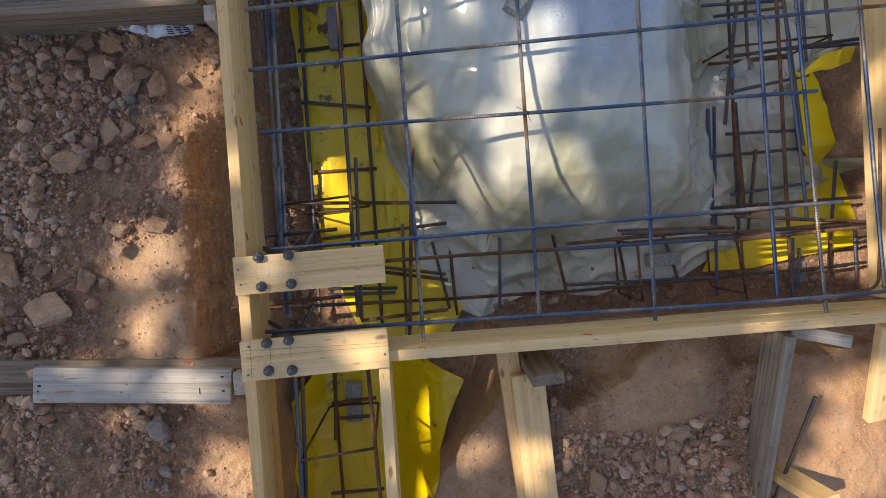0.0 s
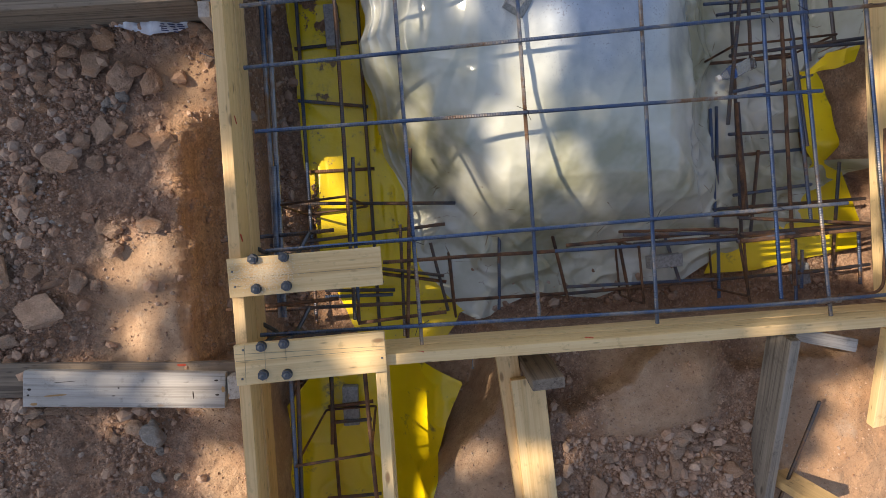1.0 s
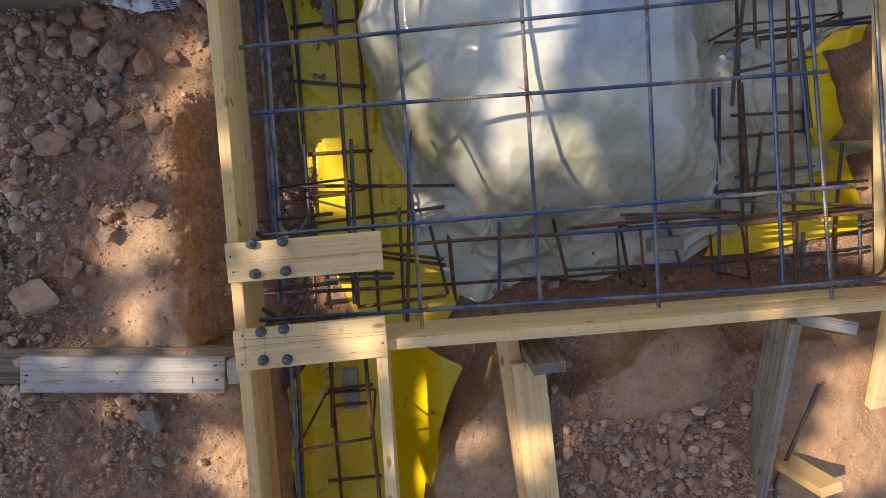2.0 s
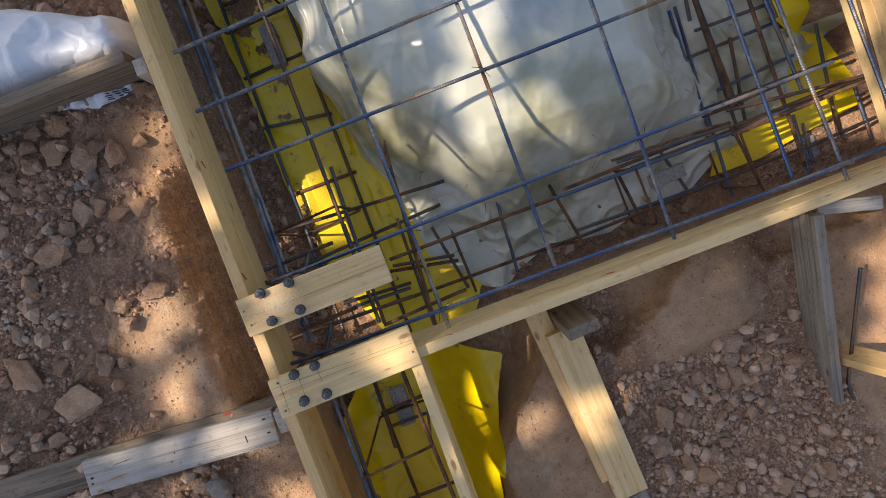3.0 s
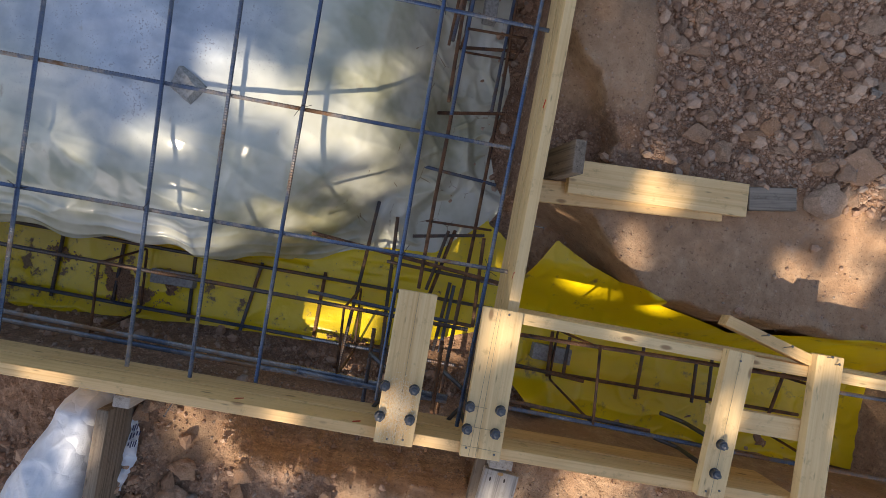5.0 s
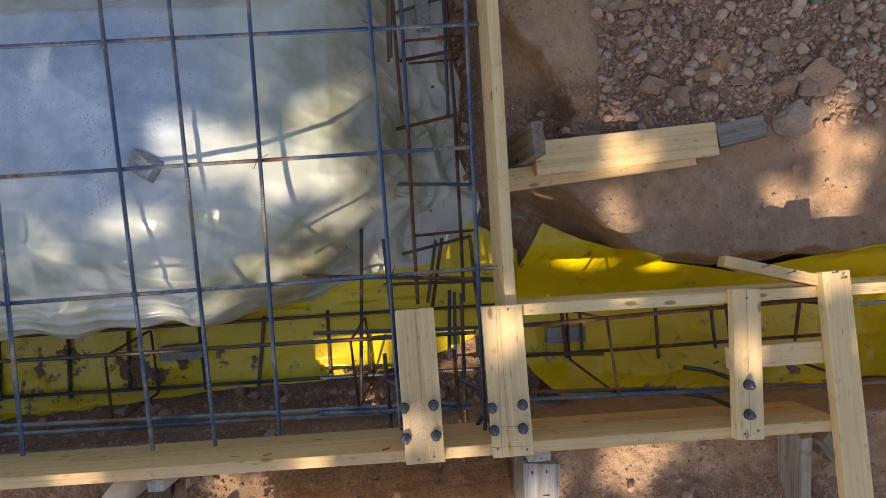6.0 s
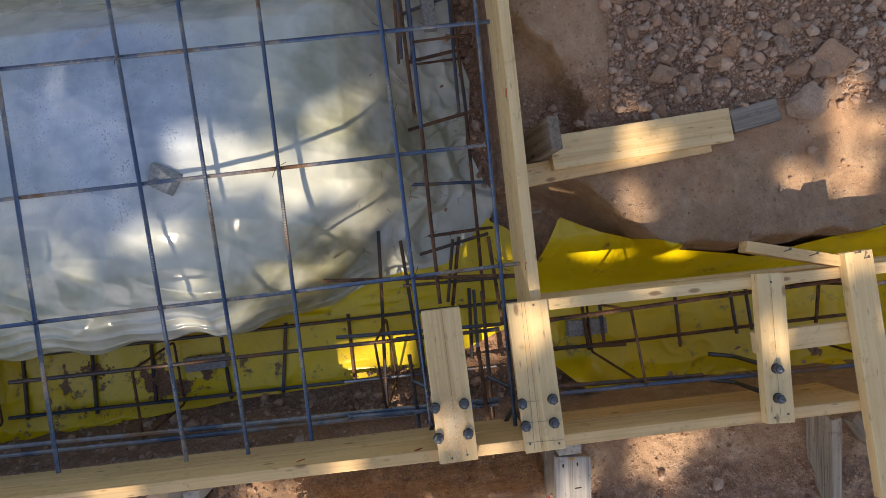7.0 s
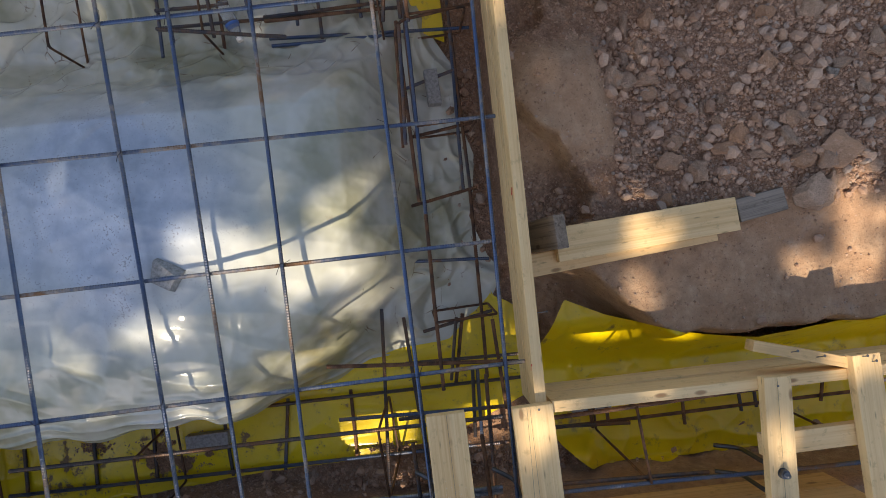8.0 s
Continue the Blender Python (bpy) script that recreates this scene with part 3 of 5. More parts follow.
for p, q in (((-0.486, 0.026), (0.002, 0.030)), ((-0.486, 0.049), (0.002, 0.040)), ((-0.458, -0.047), (-0.455, 0.080)), ((-0.393, -0.048), (-0.390, 0.080)), ((-0.324, 0.016), (-0.322, 0.080)), ((-0.488, 0.297), (0.006, 0.305)), ((-0.482, -0.779), (0.004, -0.801))):
    pencil((*p, 0.0402), (*q, 0.0402))
for x, y, z, turn in ((-0.455, 0.43, -0.02, 70), (-0.455, 0.83, -0.05, 80), (0.12, 0.0035, -0.012, 20), (0.72, 0.0035, -0.03, 150)):
    bm = bmesh.new()
    along_y = x < 0
    a = (x + 0.0006, y - 0.012, z - 0.012) if along_y else (x - 0.012, y - 0.001, z - 0.008)
    b = (x + 0.0006, y + 0.012, z + 0.008) if along_y else (x + 0.012, y - 0.001, z + 0.012)
    sweep(bm, (a, b), 0.0022, 6)
    thing("crayon_mark", bm, CHALK_RED, "red crayon tick on a form board", "mark", "crayon ticks")


# ---------- anchor bolts ----------
def anchor_bolt(x, y, top, hook_turn):
    ob = thing("anchor_bolt", None, None, "dark steel anchor bolt with hex nut through a tie board", "bolt", "anchor bolts in the tie boards", pose(x, y, 0.039))
    h = radians(hook_turn)
    bm = bmesh.new()
    sweep(bm, rounded([(0, 0, top), (0, 0, -0.27), (0.09 * math.cos(h), 0.09 * math.sin(h), -0.285)], 0.03), 0.0082, 10)
    part("rod", bm, BOLT, ob, smooth=True)
    bm = bmesh.new()
    bmesh.ops.create_cone(bm, cap_ends=True, segments=6, radius1=0.0168, radius2=0.0164, depth=0.016, matrix=pose(0, 0, 0.011, 0, 0, 40 * x * 30))
    bmesh.ops.bevel(bm, geom=bm.edges[:], offset=0.0008, segments=1, affect="EDGES")
    part("nut", bm, BOLT, ob)
    bm = bmesh.new()
    bmesh.ops.create_cone(bm, cap_ends=True, segments=24, radius1=0.0176, radius2=0.0172, depth=0.0025, matrix=pose(0, 0, 0.0015))
    part("washer", bm, BOLT, ob)


for i, (x, y) in enumerate(((-0.407, 0.358), (-0.308, 0.359), (-0.403, 0.260), (-0.305, 0.263), (-0.400, 0.070), (-0.327, 0.074), (-0.400, -0.024), (-0.323, -0.028))):
    anchor_bolt(x, y, 0.030, (150, 60, 170, 50)[i % 4])
for x, y in ((-0.307, -0.784), (-0.405, -0.778)):
    anchor_bolt(x, y, 0.034, 80)


# ---------- reinforcing bars ----------
def bar(name, p, q, parent, r=0.0070, material=None, ribs=0.0012):
    p, q = Vector(p), Vector(q)
    k = 6
    s = random.random() * 90
    sag = 0.004 * min(1.0, (q - p).length)
    pts = []
    for i in range(k + 1):
        t = i / k
        c = p.lerp(q, t)
        pts.append(c + Vector((noise.noise((s, t * 2, 0)), noise.noise((s, t * 2, 5)), noise.noise((s, t * 2, 9)))) * sag)
    bm = bmesh.new()
    sweep(bm, pts, r, 8, ribs)
    return part(name, bm, material or (RUST if random.random() < 0.22 else STEEL), parent)


def stirrup(points, parent, r=0.0052):
    bm = bmesh.new()
    sweep(bm, rounded(points + points[:2], 0.018), r, 8)
    part("stirrup", bm, RUST, parent, "rusty bent stirrup", smooth=True)


def tie_wire(p, parent):
    s = random.random() * 6.28
    p = Vector(p)
    pts = [p + Vector((math.cos(s) * 0.034, math.sin(s) * 0.034, 0.010)), p + Vector((math.cos(s) * 0.013, math.sin(s) * 0.013, 0.011)),
           p + Vector((-math.sin(s) * 0.008, math.cos(s) * 0.008, 0.012)), p + Vector((-math.cos(s) * 0.012, -math.sin(s) * 0.012, 0.006)),
           p + Vector((-math.cos(s + 0.5) * 0.040, -math.sin(s + 0.5) * 0.040, 0.008))]
    bm = bmesh.new()
    sweep(bm, rounded(pts, 0.004, 2), 0.0011, 5)
    part("tie_wire", bm, WIRE, parent, "twisted black tie wire")


def cage(name, label):
    return thing(name, None, None, label, "rebar", "rebar in the footing", Matrix())


mat = cage("rebar_mat", "ribbed steel rebar mat with wire ties over the plastic")
MAT_X = [
    (-0.42, 1.01, 1.98, 1.15), (-0.40, 0.79, 1.66, 0.84), (-0.39, 0.38, 1.74, 0.42), (-0.43, 0.09, 1.70, 0.06),
    (1.28, 0.065, 1.99, 0.07), (-0.42, 1.22, 2.0, 1.40), (-0.41, 1.65, 2.0, 1.80), (-0.41, 2.05, 2.0, 2.2),
]
MAT_Y = [
    (0.13, 0.01, 0.085, 3.1), (0.56, 0.07, 0.52, 3.1), (1.00, 0.02, 0.98, 3.1), (1.48, 0.08, 1.41, 2.9), (1.67, 0.0, 1.60, 1.2), (1.91, 0.06, 1.80, 2.2),
]
for x0, y0, x1, y1 in MAT_X:
    bar("long_bar", (x0, y0, -0.075), (x1, y1, -0.075), mat, 0.0068, MAT_STEEL)
for x0, y0, x1, y1 in MAT_Y:
    bar("cross_bar", (x0, y0, -0.090), (x1, y1, -0.090), mat, 0.0068, MAT_STEEL)
for x0, y0, x1, y1 in MAT_X:
    for u0, v0, u1, v1 in MAT_Y:
        rise, run = (y1 - y0) / (x1 - x0), (u1 - u0) / (v1 - v0)
        cy = (y0 + rise * (u0 - run * v0 - x0)) / (1 - rise * run)
        cx = u0 + run * (cy - v0)
        if x0 < cx < x1 and v0 < cy < v1 and random.random() < 0.6:
            tie_wire((cx, cy, -0.078), mat)

cage_a = cage("rebar_cage", "ribbed rebar cage along the yellow-lined footing trench")
for p in [
    (-0.12, 1.98, -0.35, -0.12, 0.08, -0.35),
    (-0.362, 2.10, -0.345, -0.396, 0.11, -0.345),
    (-0.397, 2.11, -0.35, -0.412, 0.11, -0.35),
    (-0.395, 0.70, -0.33, -0.410, 0.20, -0.33),
    (-0.05, 2.19, -0.66, -0.04, -0.05, -0.66),
    (-0.31, 2.21, -0.66, -0.32, 0.03, -0.66),
    (-0.10, 0.74, -0.49, -0.12, 0.05, -0.49),
    (-0.02, 2.15, -0.69, -0.33, 2.15, -0.69),
    (-0.07, 1.85, -0.69, -0.34, 1.85, -0.69),
    (-0.06, 1.59, -0.69, -0.32, 1.59, -0.69),
    (-0.06, 1.28, -0.69, -0.34, 1.26, -0.69),
    (-0.03, 0.99, -0.69, -0.34, 1.03, -0.69),
    (-0.02, 0.71, -0.69, -0.33, 0.71, -0.69),
    (0.33, 0.53, -0.60, -0.43, 0.57, -0.60),
    (0.28, 0.44, -0.63, -0.50, 0.39, -0.63),
    (0.14, 0.75, -0.38, 0.08, -0.02, -0.38),
    (0.27, 0.18, -0.63, -0.03, 0.24, -0.63),
] + [
    (0.03, 0.14, -0.63, -0.27, 0.15, -0.63),
    (-0.14, 0.50, -0.55, -0.14, 0.39, -0.55),
    (-0.27, 0.18, -0.62, 0.04, 0.16, -0.62),
    (-0.49, 0.13, -0.45, 0.03, 0.12, -0.45),
]:
    thick = p[0] < -0.36 and abs(p[4] - p[1]) > 0.45
    bar("bar", p[:3], p[3:], cage_a, 0.0092 if thick else 0.0074, CLEAN_STEEL if thick else None)
for y in (0.425, 0.155, 0.02):
    bar("bar", (-0.615, y, -0.335), (-0.18, y + 0.015, -0.335), cage_a, 0.0074)
for y in (1.51, 0.57, 2.3):
    stirrup([(-0.125, y, -0.345), (-0.39, y - 0.02, -0.345), (-0.335, y - 0.05, -0.675), (-0.06, y - 0.03, -0.665)], cage_a)

cage_b = cage("rebar_cage", "rebar cage in the trench beside the white plastic mound")
for p in [
    (0.00, 0.30, -0.36, 0.70, 0.30, -0.36),
    (-0.01, 0.26, -0.60, 0.26, 0.21, -0.60),
    (-0.02, 0.10, -0.62, 0.81, 0.09, -0.62),
    (-0.12, 0.05, -0.45, 0.25, 0.07, -0.45),
    (0.21, 0.36, -0.62, 0.27, 0.05, -0.62),
    (0.08, 0.45, -0.62, 0.07, -0.05, -0.62),
    (0.52, 0.37, -0.62, 0.50, 0.04, -0.62),
    (0.76, 0.37, -0.62, 0.82, 0.06, -0.62),
    (1.06, 0.37, -0.62, 1.11, 0.03, -0.62),
    (1.27, 0.38, -0.62, 1.35, 0.10, -0.62),
    (1.56, 0.90, -0.62, 1.53, 0.02, -0.62),
    (0.70, 0.30, -0.36, 1.48, 0.30, -0.36),
    (0.75, 0.32, -0.36, 1.48, 0.34, -0.36),
    (1.47, 0.29, -0.35, 1.72, 0.31, -0.35),
    (0.81, 0.09, -0.62, 2.18, 0.12, -0.62),
    (0.81, 0.12, -0.62, 1.51, 0.11, -0.62),
] + [
    (0.97, 0.35, -0.30, 1.44, 0.33, -0.30),
    (1.09, 0.30, -0.50, 2.26, 0.31, -0.50),
]:
    bar("bar", p[:3], p[3:], cage_b, 0.0070)
for x in (0.27, 1.05, 1.50):
    stirrup([(x, 0.30, -0.35), (x + 0.01, 0.06, -0.35), (x + 0.03, 0.06, -0.67), (x + 0.02, 0.31, -0.67)], cage_b)

cage_f = cage("rebar_cage", "crowded rebar cage over crumpled plastic, many bars overlapping")
for p in [
    (1.64, 1.38, -0.60, 1.64, 0.29, -0.60),
    (1.52, 0.89, -0.60, 1.52, 0.35, -0.60),
    (1.64, 0.91, -0.58, 1.66, 0.39, -0.58),
    (1.74, 0.69, -0.60, 1.68, 0.27, -0.60),
    (1.71, 1.29, -0.36, 1.72, 0.09, -0.36),
    (1.74, 1.29, -0.36, 1.80, 0.67, -0.36),
    (1.77, 1.15, -0.38, 1.82, 0.35, -0.38),
    (1.71, 1.37, -0.58, 1.71, 1.06, -0.58),
    (1.98, 1.36, -0.58, 1.99, 1.08, -0.58),
    (2.10, 1.36, -0.58, 2.13, 1.15, -0.58),
    (2.14, 0.70, -0.60, 2.07, 0.10, -0.60),
    (1.44, 1.09, -0.60, 1.93, 1.11, -0.60),
    (1.45, 0.67, -0.64, 2.29, 0.70, -0.64),
    (1.60, 0.77, -0.60, 1.94, 0.77, -0.60),
    (1.61, 0.49, -0.60, 1.99, 0.52, -0.60),
    (1.42, 0.43, -0.60, 2.25, 0.44, -0.60),
] + [
    (1.57, 0.94, -0.50, 1.94, 1.00, -0.50),
    (1.524, 1.271, -0.345, 1.451, 0.775, -0.345),
    (1.93, 1.35, -0.37, 1.947, 1.089, -0.37),
    (1.596, 0.893, -0.52, 1.598, 0.394, -0.50),
    (1.48, 1.06, -0.36, 2.07, 1.11, -0.36),
    (1.51, 1.36, -0.60, 1.89, 1.37, -0.60),
    (1.57, 1.31, -0.60, 1.90, 1.34, -0.60),
    (1.74, 1.08, -0.36, 2.07, 1.09, -0.36),
    (1.48, 0.39, -0.35, 2.15, 0.32, -0.35),
    (1.48, 0.29, -0.34, 2.08, 0.31, -0.34),
    (1.49, 0.32, -0.36, 2.09, 0.33, -0.36),
    (1.90, 0.27, -0.60, 1.89, -0.02, -0.60),
    (1.89, 0.11, -0.60, 2.26, 0.13, -0.60),
    (1.93, 0.22, -0.60, 1.92, 0.04, -0.60),
    (1.75, 1.11, -0.36, 1.79, 0.57, -0.36),
    (2.21, 0.31, -0.60, 2.21, 0.04, -0.60),
]:
    bar("bar", p[:3], p[3:], cage_f, 0.0072)
for y in (1.10, 0.40, 1.7):
    stirrup([(1.50, y, -0.36), (1.95, y + 0.03, -0.36), (1.95, y + 0.03, -0.62), (1.50, y, -0.64)], cage_f)

cage_e = cage("rebar_cage", "rebar cage over yellow plastic in the narrow footing")
for p in [
    (-0.08, -0.07, -0.10, -0.05, -1.20, -0.10),
    (-0.34, -0.07, -0.10, -0.36, -1.18, -0.10),
    (-0.32, -0.08, -0.12, -0.34, -0.61, -0.12),
    (-0.27, -0.16, -0.62, -0.26, -1.51, -0.62),
    (-0.26, -0.16, -0.60, -0.28, -0.50, -0.60),
    (-0.08, -0.75, -0.62, -0.32, -0.75, -0.62),
    (-0.10, -0.41, -0.62, -0.28, -0.41, -0.62),
    (-0.09, -0.33, -0.62, -0.29, -0.34, -0.62),
    (-0.10, -1.00, -0.62, -0.29, -1.01, -0.62),
    (-0.08, -1.07, -0.62, -0.28, -1.08, -0.62),
    (-0.08, -1.40, -0.60, -0.28, -1.36, -0.60),
]:
    bar("bar", p[:3], p[3:], cage_e, 0.0072)
bar("bar", (-0.08, -1.18, -0.1), (-0.06, -2.1, -0.1), cage_e)
bar("bar", (-0.36, -1.16, -0.1), (-0.36, -2.1, -0.1), cage_e)
for y in (-0.375, -1.22):
    stirrup([(-0.075, y + 0.01, -0.088), (-0.345, y - 0.015, -0.095), (-0.30, y + 0.02, -0.63), (-0.08, y + 0.02, -0.63)], cage_e)

for pts in ([(0.97, 0.362, -0.352), (1.475, 0.345, -0.352), (1.528, 0.03, -0.37)], [(1.66, 0.062, -0.155), (1.935, 0.068, -0.150), (1.955, 0.36, -0.150), (1.965, 0.70, -0.150)]):
    bm = bmesh.new()
    sweep(bm, rounded(pts, 0.055, 6), 0.0062, 8)
    part("stirrup", bm, RUST, cage_f, "rusty bent bar", smooth=True)
bm = bmesh.new()
sweep(bm, rounded([(1.605, -0.315, -0.08), (1.535, -0.80, -0.262), (1.545, -0.90, -0.258), (1.64, -0.955, -0.258), (1.71, -0.90, -0.256)], 0.035, 5), 0.0066, 8, 0.0011)
thing("rebar_stake", bm, STEEL, "dark ribbed rebar with a hooked end leaning in the soil", "rebar", smooth=True)


# ---------- plastic sheets ----------
def plastic_left(y):
    return table(y, (0.0, 0.05, 0.17, 0.245, 0.35, 0.46, 0.60, 0.72, 0.90, 1.01, 1.17, 1.28, 1.6, 1.9, 3.0), (0.39, 0.33, 0.22, 0.15, 0.135, 0.13, 0.098, 0.045, 0.003, -0.005, -0.04, -0.006, -0.04, -0.03, -0.04))


def plastic_near(x):
    return table(x, (0.15, 0.29, 0.40, 0.47, 0.515, 0.70, 0.82, 0.98, 1.18, 1.37, 1.6, 1.9), (0.08, 0.05, -0.005, 0.0, 0.035, 0.10, 0.07, 0.05, 0.11, 0.09, 0.22, 0.34))


def crease(x, y, f, s):
    a = abs(wob(x, y, f, s))
    return (1 - min(1.0, a * 3.0)) ** 2


def tuck(x, y, f, s):
    """A sharp straight-sided ridge, as stiff film folds."""
    return max(0.0, 1 - abs(wob(x, y, f, s)) * 4.0) ** 1.15


def mound_sheet(u, v):
    y0 = 0.06 + 2.94 * v ** 1.25
    left = plastic_left(y0) + 0.006 * wob(y0, 0, 14, 5)
    right = 1.99 + 0.17 * smoothstep(1.0, 1.15, y0) + 0.24 * math.exp(-((y0 - 0.55) / 0.07) ** 2)
    x = left + (right - left) * u ** 1.25
    y = y0 + (plastic_near(x) - 0.06) * (1 - v) ** 9
    z = mound_top(x, y)
    d = x - left
    slope = 1 - smoothstep(0.42, 0.75, y)
    far = smoothstep(1.18, 1.38, x)
    crumple = max(slope, far)
    z += 0.014 * wob(x, y, 2.6, 7)
    low = smoothstep(-0.40, -0.56, mound_top(x, y))
    stiff = crumple * (0.35 + 0.65 * max(low, far))
    z += stiff * (0.050 * tuck(x + 0.2 * y, y, 2.3, 11) + 0.030 * tuck(x, y - 0.3 * x, 4.6, 3) + 0.013 * tuck(x, y, 9, 5) + 0.020 * wob(x, y, 4, 8) - 0.018)
    z += (1 - low) * slope * (0.022 * wob(x * 1.6, y * 0.7, 3.2, 15) + 0.012 * crease(x * 1.8 + 0.4 * y, y * 0.5, 3.4, 19))
    z += (1 - crumple) * (0.015 * crease(x + 0.2 * y, y * 0.5, 2.4, 21) + 0.007 * tuck(x - 0.5 * y, y + 0.3 * x, 3.1, 31))
    # tucked pleats that follow the hanging edge
    reach = smoothstep(0.50, 0.72, y) * (0.55 + 0.9 * abs(wob(y, 2, 2.5, 6)))
    phase = (d / 0.030) ** 0.85 + 0.55 * wob(x, y, 2.6, 3) + 0.35 * math.sin(y * 6)
    pleat = (1 - abs(2 * (phase % 1.0) - 1)) ** 2.4
    z += 0.019 * pleat * math.exp(-(d / 0.10) ** 2) * reach * smoothstep(0.0, 0.012, d)
    # long soft drapes running in from the edge, and sharp little wrinkles on the crown
    drape = math.exp(-((d - 0.22) / 0.16) ** 2) * smoothstep(0.45, 0.6, y)
    z += 0.016 * drape * tuck(x * 1.7 - 0.5 * y, y * 0.55 + 0.3 * x, 3.0, 43)
    z += (1 - crumple) * (0.0045 * tuck(0.5 * x + 1.2 * y, 0.35 * y - x, 4.2, 47) + 0.0025 * tuck(x - 0.4 * y, 0.5 * y + 0.6 * x, 9.0, 51))
    z -= 0.06 * math.exp(-d / 0.03)
    x += 0.010 * math.sin(y * 22) * math.exp(-d / 0.06)
    if x > 1.9:
        z = max(z, ground_z(x, y) + 0.014)
    return Vector((x, y, max(z, FLOOR + 0.022)))


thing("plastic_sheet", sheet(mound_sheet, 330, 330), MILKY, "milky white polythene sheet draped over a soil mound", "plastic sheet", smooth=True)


def lining_a_z(x, y):
    gather = math.exp(-((y - 0.52) / 0.20) ** 4) * smoothstep(-0.30, -0.22, x)
    z = -0.700 + 0.008 * wob(x, y, 5, 2) + 0.007 * crease(x, y, 4, 6) + 0.016 * gather * abs(math.sin(x * 52 + 1.5 * wob(x, y, 4, 3))) + smoothstep(0.62, 0.75, y) * 0.36 * smoothstep(-0.01, 0.10, x)
    z = max(min(z, max(-0.695, mound_top(x, y) - 0.03)), ground_z(x, y) + 0.010)
    return z - 0.012 * smoothstep(-0.02, 0.03, x - plastic_left(max(y, 0.0)))


def lining_a(u, v):
    y = -0.16 + 3.2 * v
    left = table(y, (-0.16, 0.0, 0.35, 0.57, 0.73, 1.16, 1.5, 1.76, 2.25, 3.1), (-0.10, -0.16, -0.29, -0.31, -0.335, -0.345, -0.37, -0.39, -0.41, -0.42)) + 0.008 * wob(y, 1, 9, 3)
    end = min(plastic_left(max(y, 0.0)) + 0.045, table(y, (-0.16, -0.03, 0.03, 0.1), (0.20, 0.30, 0.33, 0.60)))
    x = left + (end - left) * u
    return Vector((x, y, lining_a_z(x, y)))


thing("plastic_sheet", sheet(lining_a, 70, 380), MUDDY_YELLOW, "yellow polythene lining smeared with mud on the trench floor", "plastic sheet", "yellow trench linings", smooth=True)


def lining_e(u, v):
    y = -0.13 - 2.1 * v
    left = table(y, (-2.3, -0.42, -0.32, -0.20, -0.13), (-0.48, -0.475, -0.47, -0.36, -0.25)) + 0.01 * wob(y, 2, 8, 1)
    right = table(y, (-2.3, -1.5, -1.05, -0.92, -0.73, -0.395, -0.23, -0.13), (0.16, 0.13, 0.05, 0.075, 0.11, 0.22, 0.30, 0.12))
    x = left + (right - left) * u
    z = -0.695 + 0.25 * smoothstep(-0.04, 0.22, x) + 0.16 * smoothstep(-0.05, 0.10, x) * smoothstep(-0.5, -0.95, y)
    z += 0.010 * wob(x, y, 5, 4) + 0.010 * crease(x, y, 3.5, 9) + 0.006 * crease(x, y, 9, 2)
    z += 0.10 * smoothstep(-0.30, -0.42, x) * smoothstep(-0.42, -0.28, y)
    return Vector((x, y, max(z, ground_z(x, y) + 0.010)))


thing("plastic_sheet", sheet(lining_e, 70, 240), YELLOW, "bright yellow polythene lining with a loose flap", "plastic sheet", "yellow trench linings", smooth=True)


def lining_f(u, v):
    y = 0.13 + 0.90 * v
    left = table(y, (0.13, 0.22, 0.34, 0.50, 0.62, 0.70, 1.05), (1.50, 1.55, 1.90, 2.02, 2.04, 1.93, 1.90))
    right = table(y, (0.13, 0.17, 0.21, 0.34, 0.60, 0.66, 0.70, 0.98, 1.03), (1.75, 2.00, 2.29, 2.29, 2.20, 2.12, 2.10, 2.03, 2.00))
    x = left + (right - left) * u
    z = -0.69 + 0.13 * smoothstep(0.58, 0.72, y) + 0.012 * tuck(x, y, 3.2, 4)
    return Vector((x, y, z))


thing("plastic_sheet", sheet(lining_f, 50, 90), YELLOW, "yellow polythene lining beneath crowded rebar", "plastic sheet", "yellow trench linings", smooth=True)


def lining_strip(u, v):
    low, high = Vector((1.80, 0.965)).lerp(Vector((2.04, 1.015)), u), Vector((1.90, 1.055)).lerp(Vector((2.035, 1.072)), u)
    p = low.lerp(high, v)
    ragged = 0.008 * wob(p.x, v, 14, 1) * abs(2 * v - 1)
    return Vector((p.x, p.y + ragged, -0.38 + 0.04 * v + 0.010 * crease(p.x, p.y, 9, 3)))


thing("plastic_sheet", sheet(lining_strip, 24, 10), YELLOW, "torn yellow polythene strip by the form", "plastic sheet", "yellow trench linings", smooth=True)


# ---------- braces, stakes and old planks outside the forms ----------
board("brace_board", (0.523, -0.165, -0.200), (0.572, -0.880, -0.245), 0.128, 0.037, PINE, "fresh pine brace board slanting down to the soil", "board", "braces outside the forms")
board("brace_board", (0.452, -0.050, -0.235), (0.520, -0.80, -0.262), 0.085, 0.030, PINE, "narrow pine strip beneath a brace board", "board", "braces outside the forms")
board("wood_stake", (0.563, -0.075, -0.50), (0.567, -0.152, -0.030), 0.118, 0.042, OLD_WOOD, "weathered brown stake driven beside the form", "stake", bevel=0.004)
board("wood_stake", (0.583, -0.885, -0.252), (0.614, -1.07, -0.245), 0.090, 0.05, GREY_WOOD, "grey weathered stake end in the soil", "stake", bevel=0.005)
